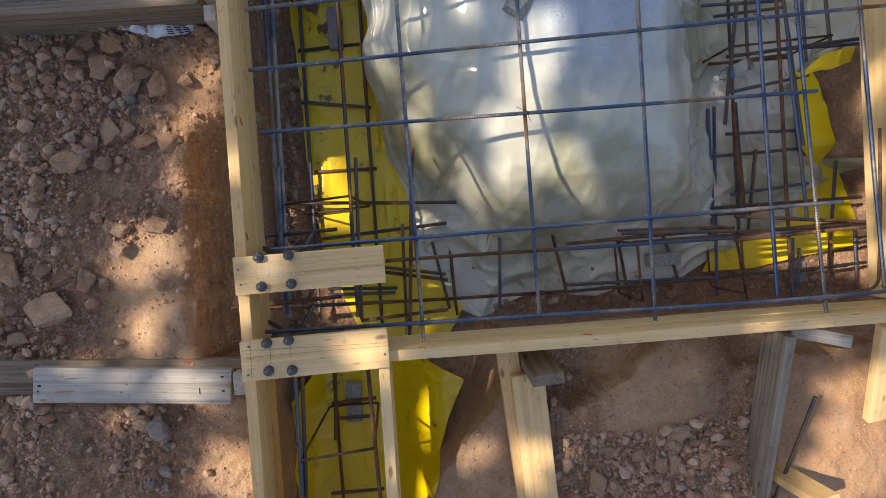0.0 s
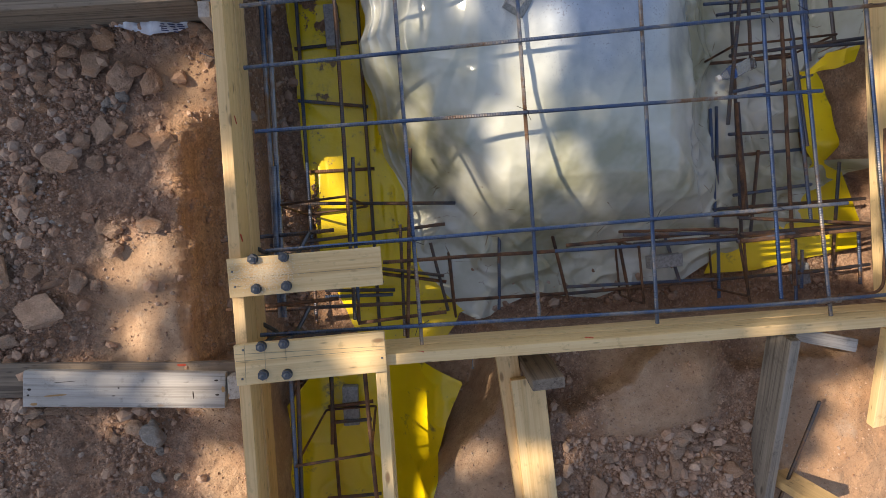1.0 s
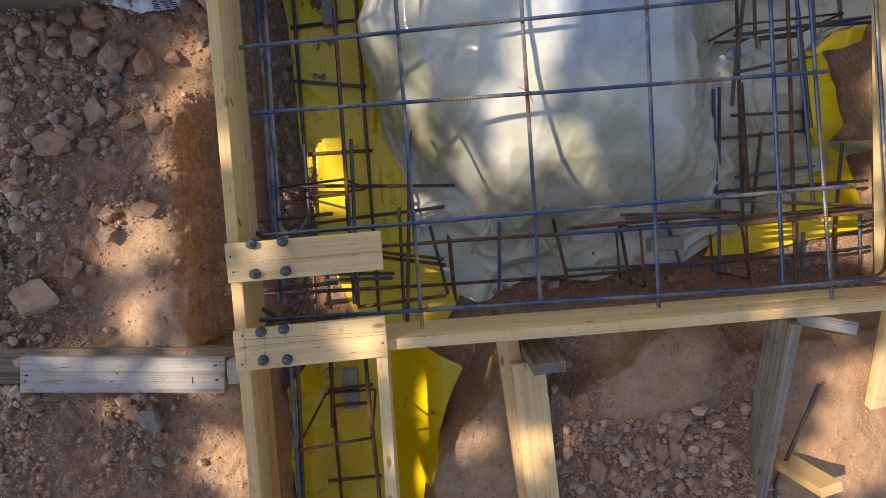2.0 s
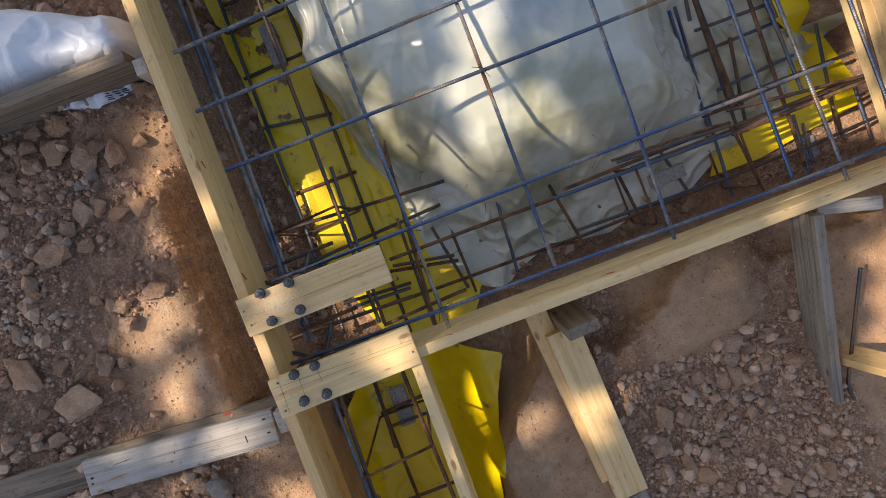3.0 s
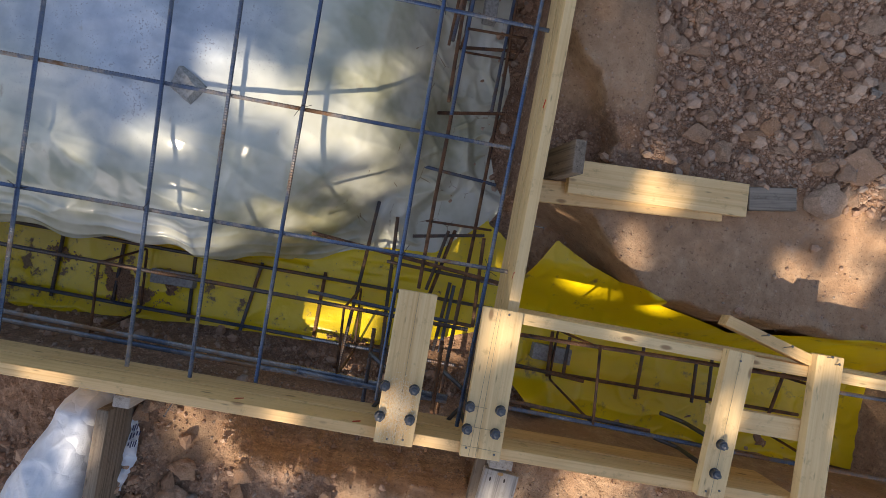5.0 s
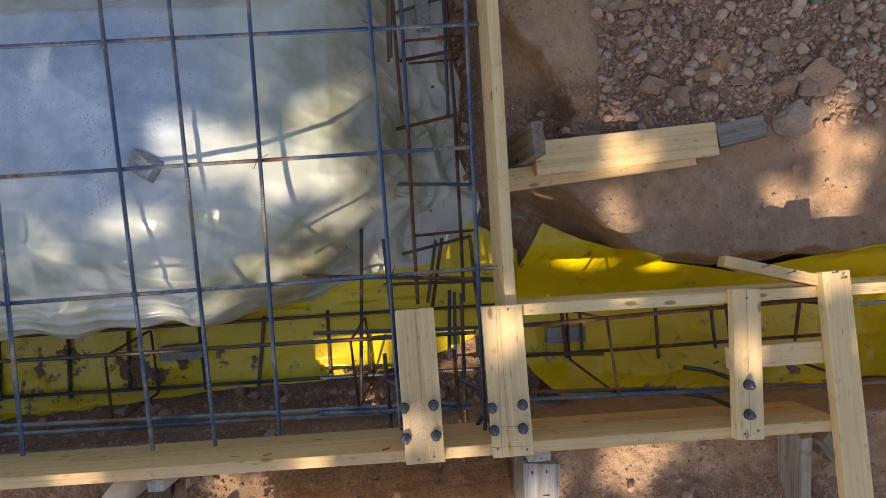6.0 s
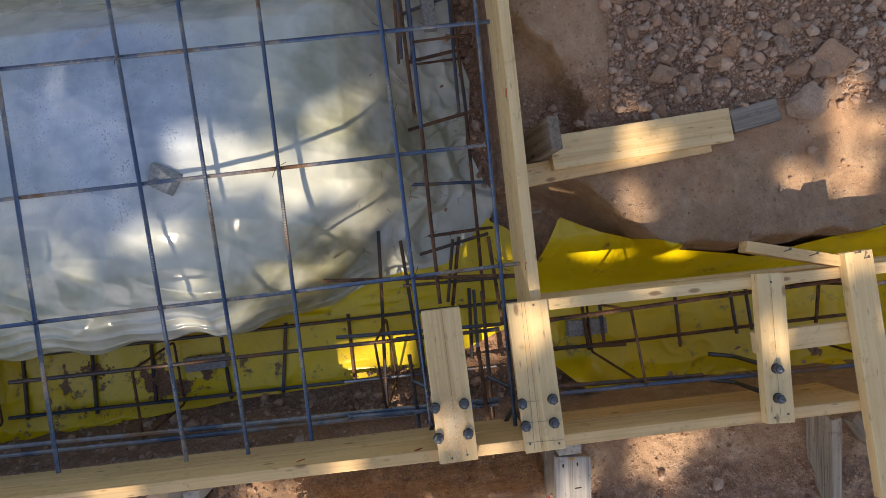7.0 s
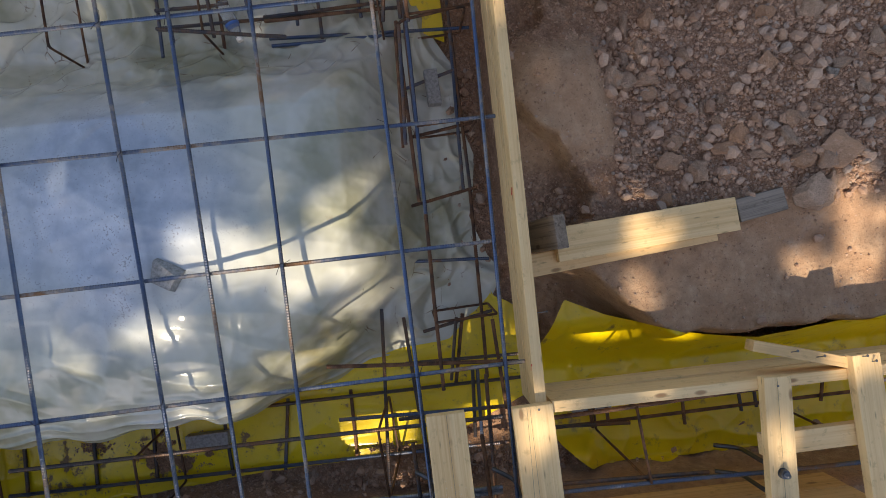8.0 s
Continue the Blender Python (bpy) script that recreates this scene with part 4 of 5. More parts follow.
board("brace_board", (1.480, -0.045, -0.085), (1.475, -0.83, -0.315), 0.038, 0.140, GREY_WOOD, "grey weathered brace board on edge", "board", "braces outside the forms", bevel=0.004)
board("wood_block", (1.535, -0.058, -0.11), (1.750, -0.112, -0.075), 0.050, 0.030, WHITE_WOOD, "bleached wooden offcut beside the form", "wood block", bevel=0.005)
board("brace_board", (1.925, -0.045, -0.06), (1.985, -0.47, -0.22), 0.140, 0.037, PINE, "sunlit fresh pine brace board", "board", "braces outside the forms")
board("wood_stake", (1.556, -0.680, -0.45), (1.576, -0.676, 0.015), 0.038, 0.088, PINE_DIRTY, "honey-coloured pine stake standing upright in the soil", "stake")
board("brace_board", (-0.50, -1.02, -0.105), (-1.0, -1.10, -0.30), 0.038, 0.135, GREY_WOOD, "grey weathered brace board outside the form", "board", "braces outside the forms", bevel=0.004)
board("old_plank", (-0.50, -1.10, -0.060), (-0.66, -1.28, -0.22), 0.10, 0.036, OLD_WOOD, "brown old plank leaning below a tie board", "board")
board("brace_board", (0.106, -0.775, -0.062), (0.022, -1.075, -0.022), 0.038, 0.07, PINE_DIRTY, "orange-toned pine brace with bent nails", "board", "braces outside the forms")
board("bleached_plank", (-1.30, -0.060, -0.205), (-0.596, -0.123, -0.205), 0.130, 0.037, WHITE_WOOD, "bleached grey-white plank with nail holes, lying flat", "board", bevel=0.004, warp=0.003)
board("old_plank", (-1.75, -0.010, -0.243), (-0.50, -0.095, -0.243), 0.125, 0.036, OLD_WOOD, "brown old plank half under a bleached plank", "board", bevel=0.004)
board("wood_stake", (-0.557, -0.110, -0.42), (-0.556, -0.110, -0.165), 0.085, 0.050, WHITE_WOOD, "whitewashed stake driven beside the form", "stake", bevel=0.005)
board("old_plank", (-1.75, 1.225, -0.155), (-0.565, 1.250, -0.155), 0.040, 0.225, OLD_WOOD, "dark weathered plank standing on edge against sacks", "board", bevel=0.005, warp=0.006)
board("wood_stake", (-0.531, 1.203, -0.40), (-0.530, 1.203, -0.045), 0.055, 0.040, WHITE_WOOD, "pale stake holding the old plank", "stake", bevel=0.004)


def blot(x, y, z, rx, ry, material, label, seed):
    """A ragged flat mark, a fraction of a millimetre thick."""
    bm = bmesh.new()
    ring = [bm.verts.new((x + rx * math.cos(a) * k, y + ry * math.sin(a) * k, z)) for a, k in ((2 * math.pi * i / 14, 0.75 + 0.5 * abs(noise.noise((i * 0.9, seed, 0)))) for i in range(14))]
    face = bm.faces.new(ring)
    top = bmesh.ops.extrude_face_region(bm, geom=[face])
    bmesh.ops.translate(bm, vec=(0, 0, 0.0006), verts=[g for g in top["geom"] if isinstance(g, bmesh.types.BMVert)])
    bmesh.ops.recalc_face_normals(bm, faces=bm.faces[:])
    return thing("stain", bm, material, label, "stain", "stains on old planks")


for k, (x, y, rx, ry) in enumerate(((-1.277, -0.064, 0.008, 0.005), (-1.283, -0.084, 0.006, 0.004), (-0.625, -0.083, 0.009, 0.004), (-0.625, -0.136, 0.009, 0.004), (-0.99, -0.11, 0.007, 0.002), (-0.97, -0.083, 0.004, 0.003), (-1.15, -0.046, 0.045, 0.0012), (-0.71, -0.13, 0.003, 0.018))):
    blot(x, y, -0.1863, rx, ry, DARK_HOLE, "dark nail hole or split in a bleached plank", k)
for k, (x, y, rx, ry) in enumerate(((-1.265, -0.118, 0.015, 0.006), (-0.603, -0.118, 0.008, 0.014), (-1.19, -0.092, 0.05, 0.004))):
    blot(x, y, -0.1866, rx, ry, RESIN, "orange-brown resin stain on a bleached plank", 20 + k)
blot(-0.757, -0.025, -0.2248, 0.020, 0.006, CHALK_RED, "red crayon blot on an old plank", 31)


def nail(p, q):
    bm = bmesh.new()
    p, q = Vector(p), Vector(q)
    sweep(bm, [p, p.lerp(q, 0.6) + Vector((0, 0, 0.003)), q], 0.0019, 6)
    sweep(bm, [q, q + (q - p).normalized() * 0.002], 0.0048, 8)
    thing("nail", bm, NAIL, "steel nail standing out of a board", "nail", "nails in the boards")


nail((-0.492, 1.03, -0.03), (-0.545, 1.05, -0.025))
nail((0.30, -0.034, -0.02), (0.30, -0.072, -0.028))
nail((0.073, -0.89, -0.020), (0.083, -0.895, 0.018))
nail((0.050, -0.97, -0.005), (0.060, -0.975, 0.034))
nail((0.045, -1.10, 0.036), (0.050, -1.104, 0.056))
nail((0.025, -1.13, 0.036), (0.030, -1.134, 0.054))


# ---------- sacks ----------
def sack_body(u, v):
    """A slumped sack leaning on the standing plank; v runs over its top from the plank to its back and returns beneath."""
    x = -0.525 - 1.25 * u
    front = 1.272
    back = table(x, (-1.8, -1.4, -0.9, -0.69, -0.59, -0.545, -0.525), (1.80, 1.76, 1.60, 1.49, 1.455, 1.42, 1.36))
    top = min(1.0, v / 0.78)
    y = front + (back - front) * top if v < 0.78 else back + (front - back) * (v - 0.78) / 0.22
    cap = smoothstep(0.0, 0.07, u) ** 0.6
    base = -0.27
    if v < 0.78:
        full = (1 - abs(2 * top - 1) ** 3.2) ** 0.55 if 0 < top < 1 else 0.0
        lean = 0.80 + 0.30 * (1 - top)
        z = base + 0.215 * full * lean * (0.35 + 0.65 * cap)
        z += full * (0.024 * tuck(x, y, 2.6, 3) + 0.012 * tuck(x + 0.6 * y, y - 0.2 * x, 6, 8) + 0.005 * tuck(x, y, 15, 4) + 0.010 * wob(x, y, 3, 2))
    else:
        z = base
    return Vector((x, y, z))


sacks = thing("sack", None, None, "white crumpled plastic sack slumped against an old plank", "sack", "", pose(-1.0, 1.45, -0.27))
back_to = pose(-1.0, 1.45, -0.27).inverted()
body = part("sack_body", sheet(sack_body, 170, 110), WHITE_FILM, sacks, smooth=True, m=back_to)


def sack_flap(u, v):
    x = -0.915 + 0.30 * u
    front = table(x, (-0.915, -0.85, -0.784, -0.70, -0.66, -0.615), (1.222, 1.203, 1.187, 1.195, 1.207, 1.236))
    y = front + (1.285 - front) * v
    return Vector((x, y, ground_z(x, y) + 0.010 + 0.012 * crease(x, y, 11, 5) + 0.02 * v))


flap = part("sack_flap", sheet(sack_flap, 40, 14), WHITE_FILM, sacks, "white sack mouth with dark blue print", smooth=True, m=back_to)
for i in range(11):
    bm = bmesh.new()
    x, y = -0.735 + 0.030 * (i % 3) + 0.004 * (i // 3), 1.222 - 0.0085 * (i // 3)
    bmesh.ops.create_cube(bm, size=1, matrix=pose(x, y, sack_flap((x + 0.915) / 0.30, 0.3).z + 0.004, 0, 0, -8) @ Matrix.Diagonal((0.020 + 0.005 * (i % 2), 0.0035, 0.003, 1)))
    part("print_bar", bm, INK, flap, "dark blue unreadable print")


# ---------- concrete spacers, bottle ----------
def spacer(x, y, z, lx, ly, lz, turn, tilt, label):
    bm = box(lx, ly, lz, 0.004)
    for v in bm.verts:
        v.co += Vector((noise.noise(v.co * 60), noise.noise(v.co * 60 + Vector((5, 0, 0))), noise.noise(v.co * 60 + Vector((0, 5, 0))))) * 0.003
    thing("concrete_spacer", bm, CONCRETE, label, "concrete block", "concrete spacers under the rebar", pose(x, y, z, tilt, 0, turn))


spacer(-0.165, 1.345, -0.668, 0.185, 0.062, 0.05, 91, 0, "pale concrete spacer block on yellow plastic")
spacer(-0.193, -0.305, -0.665, 0.085, 0.070, 0.06, 88, 0, "speckled concrete spacer block on yellow plastic")
spacer(-0.193, -0.395, -0.665, 0.085, 0.070, 0.06, 90, 0, "speckled concrete spacer block on yellow plastic")
spacer(1.275, 0.210, -0.612, 0.155, 0.058, 0.05, 3, 5, "concrete spacer block on crumpled plastic")
spacer(1.97, 0.10, -0.68, 0.10, 0.062, 0.06, 96, 0, "concrete spacer block on the trench floor")

bottle = thing("water_bottle", None, None, "crushed clear water bottle among the rebar", "bottle", "", laid((1.72, 1.085, -0.575), (1.555, 1.02, -0.585)))
prof = ((-0.09, 0.020), (-0.085, 0.030), (-0.04, 0.027), (0.0, 0.031), (0.03, 0.028), (0.055, 0.022), (0.07, 0.012), (0.082, 0.0115))


def turned(rows, sides=16, squash=1.0):
    bm = bmesh.new()
    rings = [[bm.verts.new((x, r * math.cos(a), r * squash * math.sin(a))) for a in (2 * math.pi * k / sides for k in range(sides))] for x, r in rows]
    for a, b in zip(rings, rings[1:]):
        for k in range(sides):
            bm.faces.new((a[k], a[(k + 1) % sides], b[(k + 1) % sides], b[k]))
    bm.faces.new(rings[0][::-1])
    bm.faces.new(rings[-1])
    return bm


part("bottle_body", turned(prof, 16, 0.8), CLEAR, bottle, smooth=True)
part("cap", turned(((0.080, 0.0145), (0.096, 0.0140), (0.097, 0.011))), CAP, bottle, "white screw cap")
part("bottle_label", turned(((0.012, 0.0315), (0.024, 0.0305)), 16, 0.82), BLUE_LABEL, bottle, "blue label band")


# ---------- rocks and gravel ----------
def rock_mesh(seed):
    """A broken stone: a few flat faces, chipped edges and a pitted skin."""
    rnd = random.Random(seed)
    bm = bmesh.new()
    for i in range(13):
        v = Vector((rnd.gauss(0, 1), rnd.gauss(0, 1), rnd.gauss(0, 1))).normalized() * (0.5 * rnd.uniform(0.86, 1.14))
        bm.verts.new((v.x, v.y, v.z * 0.95))
    hull = bmesh.ops.convex_hull(bm, input=bm.verts[:])
    bmesh.ops.delete(bm, geom=[g for g in hull["geom_interior"] if isinstance(g, bmesh.types.BMVert)], context="VERTS")
    bmesh.ops.bevel(bm, geom=bm.edges[:], offset=0.025, segments=1, affect="EDGES")
    bmesh.ops.triangulate(bm, faces=bm.faces[:])
    for size in (0.30, 0.17):
        bmesh.ops.subdivide_edges(bm, edges=[e for e in bm.edges if e.calc_length() > size], cuts=1)
        bmesh.ops.triangulate(bm, faces=bm.faces[:])
    off = Vector((seed * 3.1, seed, 0))
    for v in bm.verts:
        n = v.co.normalized()
        v.co += n * (0.085 * noise.noise(v.co * 3.2 + off) + 0.055 * noise.noise(v.co * 8 + off) - 0.05 * max(0.0, noise.noise(v.co * 5.5 - off)))
    return bm


ROCKS = [mesh_of("rock", rock_mesh(s), STONE, True, 30) for s in range(14)]
PALE_ROCKS = [mesh_of("rock", rock_mesh(s), GREY_STONE, True, 30) for s in range(20, 24)]
rnd = random.Random(5)


def rock(x, y, sx, sy, pale=False):
    ob = new("rock", rnd.choice(PALE_ROCKS if pale else ROCKS))
    h = min(sx, sy) * rnd.uniform(0.6, 0.85)
    ob.matrix_world = Matrix.Translation((x, y, ground_z(x, y) + h * 0.32)) @ pose(0, 0, 0, rnd.uniform(-14, 14), rnd.uniform(-14, 14), rnd.uniform(-12, 12)) @ Matrix.Diagonal((sx * 1.05, sy * 1.05, h, 1))
    size = "large" if max(sx, sy) > 0.10 else "fist-sized"
    tagged(ob, f"{size} {'pale grey' if pale else 'red-brown'} broken rock lying on loose soil", "rock", "broken rocks round the forms")


def broken_block():
    bm = box(0.100, 0.085, 0.050, 0.003)
    for cut_at, way in (((0.038, 0.02, 0.015), (0.9, 0.35, 0.45)), ((0.0, -0.028, 0.016), (-0.15, -0.75, 0.65))):
        cut = bmesh.ops.bisect_plane(bm, geom=bm.verts[:] + bm.edges[:] + bm.faces[:], plane_co=cut_at, plane_no=Vector(way).normalized(), clear_outer=True)
        bmesh.ops.contextual_create(bm, geom=[g for g in cut["geom_cut"] if isinstance(g, bmesh.types.BMEdge)])
    bmesh.ops.triangulate(bm, faces=bm.faces[:])
    bmesh.ops.subdivide_edges(bm, edges=bm.edges[:], cuts=2)
    for v in bm.verts:
        v.co += Vector((noise.noise(v.co * 45), noise.noise(v.co * 45 + Vector((7, 0, 0))), noise.noise(v.co * 45 + Vector((0, 7, 0))))) * 0.003
    return bm


thing("concrete_chunk", broken_block(), CONCRETE, "broken pale concrete chunk lying on milky plastic", "concrete block", "", pose(0.560, 1.228, -0.118, 6, 4, 60))
for x, y, w, h in ((-0.905, 0.975, 0.075, 0.055), (-0.955, 0.955, 0.05, 0.06), (-0.90, 0.925, 0.045, 0.04), (-0.975, 0.93, 0.04, 0.05), (-0.62, 1.20, 0.07, 0.06), (-0.56, 1.16, 0.06, 0.07), (-0.585, 1.10, 0.05, 0.04)):
    rock(x, y, w, h, y < 1.0)
ROCKS_A = [
    (-1.00, 1.10, 0.13, 0.11), (-0.95, 1.17, 0.10, 0.08), (-1.04, 1.18, 0.08, 0.06), (-0.90, 1.03, 0.10, 0.12),
    (-0.79, 1.01, 0.08, 0.12), (-0.85, 1.06, 0.08, 0.06), (-1.08, 1.14, 0.07, 0.07), (-1.09, 1.08, 0.07, 0.06),
    (-1.19, 1.11, 0.06, 0.05), (-1.19, 1.06, 0.07, 0.06), (-1.28, 1.06, 0.10, 0.04), (-1.13, 1.12, 0.04, 0.05),
    (-1.24, 1.19, 0.09, 0.04), (-1.30, 1.21, 0.05, 0.05), (-1.26, 1.22, 0.04, 0.04), (-1.16, 1.00, 0.05, 0.06),
    (-1.11, 1.04, 0.05, 0.03), (-1.05, 1.03, 0.07, 0.04), (-0.99, 0.86, 0.09, 0.11), (-0.93, 0.86, 0.08, 0.07),
    (-1.06, 0.82, 0.07, 0.07), (-0.86, 0.81, 0.09, 0.06), (-0.77, 0.80, 0.10, 0.07), (-1.13, 0.75, 0.13, 0.10),
]
ROCKS_B = [
    (-1.02, 0.74, 0.07, 0.06), (-0.93, 0.72, 0.04, 0.04), (-0.84, 1.11, 0.05, 0.05),
    (-0.59, 1.18, 0.07, 0.07), (-0.83, 0.50, 0.10, 0.07), (-0.97, 0.49, 0.08, 0.06), (-1.01, 0.50, 0.05, 0.07),
    (-0.97, 0.42, 0.08, 0.07), (-1.28, 0.48, 0.09, 0.05), (-1.27, 0.51, 0.05, 0.04), (-1.35, 0.51, 0.05, 0.09),
    (-1.38, 0.37, 0.10, 0.17), (-1.27, 0.36, 0.07, 0.07), (-1.20, 0.30, 0.08, 0.04), (-1.25, 0.21, 0.18, 0.14),
    (-1.11, 0.31, 0.08, 0.10), (-1.05, 0.29, 0.05, 0.04), (-1.38, 0.10, 0.08, 0.06),
]
ROCKS_C = [
    (-0.88, -0.27, 0.13, 0.12), (-0.88, -0.44, 0.09, 0.06), (-0.86, -0.34, 0.04, 0.04), (-0.93, -0.48, 0.04, 0.04),
    (-0.88, -0.50, 0.05, 0.04), (-0.81, -0.45, 0.04, 0.04), (-1.36, -0.12, 0.08, 0.05), (-1.30, -0.16, 0.08, 0.04),
    (-1.23, -0.16, 0.08, 0.04), (-1.30, -0.20, 0.08, 0.04), (-1.42, -0.24, 0.09, 0.06), (-1.35, -0.22, 0.07, 0.05),
    (-1.12, -0.17, 0.06, 0.04), (-1.38, 0.02, 0.06, 0.06), (-1.05, -0.26, 0.04, 0.04), (-1.03, -0.29, 0.04, 0.04),
]
ROCKS_D = [
    (1.36, -0.63, 0.08, 0.07), (1.35, -0.55, 0.09, 0.06), (1.26, -0.60, 0.08, 0.06), (1.21, -0.54, 0.07, 0.07),
    (1.14, -0.46, 0.10, 0.08), (1.12, -0.52, 0.10, 0.08), (1.13, -0.61, 0.06, 0.11), (0.80, -0.65, 0.08, 0.11),
    (0.87, -0.69, 0.08, 0.08), (0.84, -0.54, 0.08, 0.06), (0.83, -0.88, 0.06, 0.11), (0.85, -1.10, 0.09, 0.08),
    (0.75, -1.14, 0.07, 0.10), (0.77, -1.26, 0.13, 0.17), (0.62, -1.17, 0.14, 0.16), (0.70, -1.40, 0.06, 0.08),
    (1.14, -1.47, 0.06, 0.09), (1.10, -1.33, 0.06, 0.10), (1.32, -1.06, 0.06, 0.09), (1.32, -1.22, 0.09, 0.10),
    (0.75, -0.77, 0.09, 0.10), (0.65, -0.63, 0.06, 0.06), (0.73, -0.87, 0.06, 0.06), (0.79, -1.00, 0.05, 0.08),
]
for rows in (ROCKS_A, ROCKS_B, ROCKS_C, ROCKS_D):
    for i, (x, y, sx, sy) in enumerate(rows):
        rock(x, y, sx, sy, rows is ROCKS_C and i < 6)


def rubble_density(x, y):
    left = smoothstep(-0.70, -0.95, x) * smoothstep(-0.9, -0.3, y)
    soft = smoothstep(-0.12, 0.05, y) * (1 - smoothstep(0.28, 0.45, y)) * smoothstep(-1.15, -0.95, x)
    right = smoothstep(0.58, 0.72, x) * smoothstep(-0.42, -0.50, y + 0.05 * wob(x, y, 6, 2)) * (1 - smoothstep(1.35, 1.6, x)) * (0.75 + 0.5 * wob(x, y, 4, 9))
    bed = 0.22 * smoothstep(0.30, 0.45, x) * (1 - smoothstep(2.15, 2.25, x)) * smoothstep(0.0, 0.03, y) * (1 - smoothstep(0.22, 0.30, y))
    if x > -0.34 and y > -0.02:
        return bed
    corner = math.exp(-((x - 0.66) / 0.07) ** 2 - ((y + 0.24) / 0.08) ** 2)
    return max(0.012 * (1 - 0.6 * packed(x, y)), left * (1 - 0.92 * max(soft, packed(x, y))) * max(0.05, 0.5 + 1.3 * wob(x, y, 4, 6)) * (0.35 + 0.65 * smoothstep(0.62, 0.80, y) + 0.3 * smoothstep(-1.1, -1.3, x)), right, corner, 0.45 * (1 - smoothstep(-0.40, -0.34, x)) * smoothstep(-0.49, -0.46, x), 0.10 * smoothstep(-0.95, -0.8, x) * (1 - smoothstep(-0.52, -0.49, x)) * smoothstep(-0.1, 0.1, y) * (0.4 + wob(x, y, 6, 3)))


for i in range(4000):
    x, y = rnd.uniform(-1.7, 1.5), rnd.uniform(-1.6, 1.2)
    if rnd.random() < 0.085 * (rubble_density(x, y) > 0.3) and not (x > -0.46 and y > -0.05):
        w = rnd.uniform(0.034, 0.085)
        rock(x, y, w, w * rnd.uniform(0.65, 1.0), rnd.random() < 0.05)


def scatter(count, small, large, power):
    """Angular pebbles, joined."""
    base = bmesh.new()
    bmesh.ops.create_icosphere(base, subdivisions=1, radius=0.5)
    bv = np.array([v.co[:] for v in base.verts])
    bf = [[v.index for v in f.verts] for f in base.faces]
    base.free()
    r = np.random.RandomState(int(large * 1e4))
    verts, faces, k = [], [], 0
    while k < count:
        x, y = r.uniform(-1.75, 2.2), r.uniform(-1.75, 2.2)
        if (x > -0.34 and y > 0.30) or r.uniform() > rubble_density(x, y):
            continue
        s = small + (large - small) * r.uniform() ** power
        q = Euler((r.uniform(0, 6.3), r.uniform(0, 6.3), r.uniform(0, 6.3))).to_matrix()
        pts = bv * r.uniform(0.72, 1.15, (12, 1)) * np.array((1, r.uniform(0.6, 1), r.uniform(0.5, 0.9))) * s
        pts = pts @ np.array(q).T + np.array((x, y, ground_z(x, y) + s * 0.24))
        o = len(verts)
        verts.extend(map(tuple, pts))
        faces.extend([a + o for a in f] for f in bf)
        k += 1
    me = bpy.data.meshes.new("gravel")
    me.from_pydata(verts, [], faces)
    me.materials.append(GRAVEL)
    return me


def grit(count):
    """Soil crumbs a few millimetres across, joined."""
    r = np.random.RandomState(21)
    corner = np.array(((1, 0, 0), (-1, 0, 0), (0, 1, 0), (0, -1, 0), (0, 0, 0.9), (0, 0, -0.6)))
    tri = ((0, 2, 4), (2, 1, 4), (1, 3, 4), (3, 0, 4), (2, 0, 5), (1, 2, 5), (3, 1, 5), (0, 3, 5))
    verts, faces, k = [], [], 0
    while k < count:
        x, y = r.uniform(-1.75, 2.1), r.uniform(-1.75, 1.4)
        if (x > -0.34 and y > 0.30) or r.uniform() > (0.16 + rubble_density(x, y)) * (1 - 0.85 * packed(x, y)):
            continue
        s = 0.002 + 0.006 * r.uniform() ** 2
        a = r.uniform(0, 6.3)
        p = corner * r.uniform(0.6, 1.2, (6, 1)) * s
        p = np.stack((p[:, 0] * math.cos(a) - p[:, 1] * math.sin(a), p[:, 0] * math.sin(a) + p[:, 1] * math.cos(a), p[:, 2]), 1) + np.array((x, y, ground_z(x, y) + s * 0.3))
        o = len(verts)
        verts.extend(map(tuple, p))
        faces.extend([i + o for i in f] for f in tri)
        k += 1
    me = bpy.data.meshes.new("soil_crumbs")
    me.from_pydata(verts, [], faces)
    me.materials.append(GRAVEL)
    return me


tagged(new("soil_crumbs", grit(70000)), "fine crumbs of dry red-brown soil", "soil", kind="stuff")
tagged(new("gravel", scatter(19000, 0.006, 0.030, 2.4)), "loose angular red-brown pebbles and crumbs", "gravel", kind="stuff")
tagged(new("rubble", scatter(1900, 0.024, 0.070, 1.8)), "egg-sized broken stones among the soil", "gravel", kind="stuff")

verts, faces = [], []
r = np.random.RandomState(12)


def crumb(x, y, z, s):
    o = len(verts)
    for dx, dy, dz in ((1, 0, 0), (-1, 0, 0), (0, 1, 0), (0, -1, 0), (0, 0, 0.8), (0.5, 0.6, 0.4), (-0.6, -0.4, 0.5)):
        verts.append((x + dx * s * r.uniform(0.6, 1.1), y + dy * s * r.uniform(0.6, 1.1), z + dz * s * r.uniform(0.6, 1.1)))
    for f in ((0, 2, 5), (2, 4, 5), (0, 5, 4), (2, 1, 4), (1, 6, 4), (1, 3, 6), (3, 4, 6), (3, 0, 4)):
        faces.append([i + o for i in f])


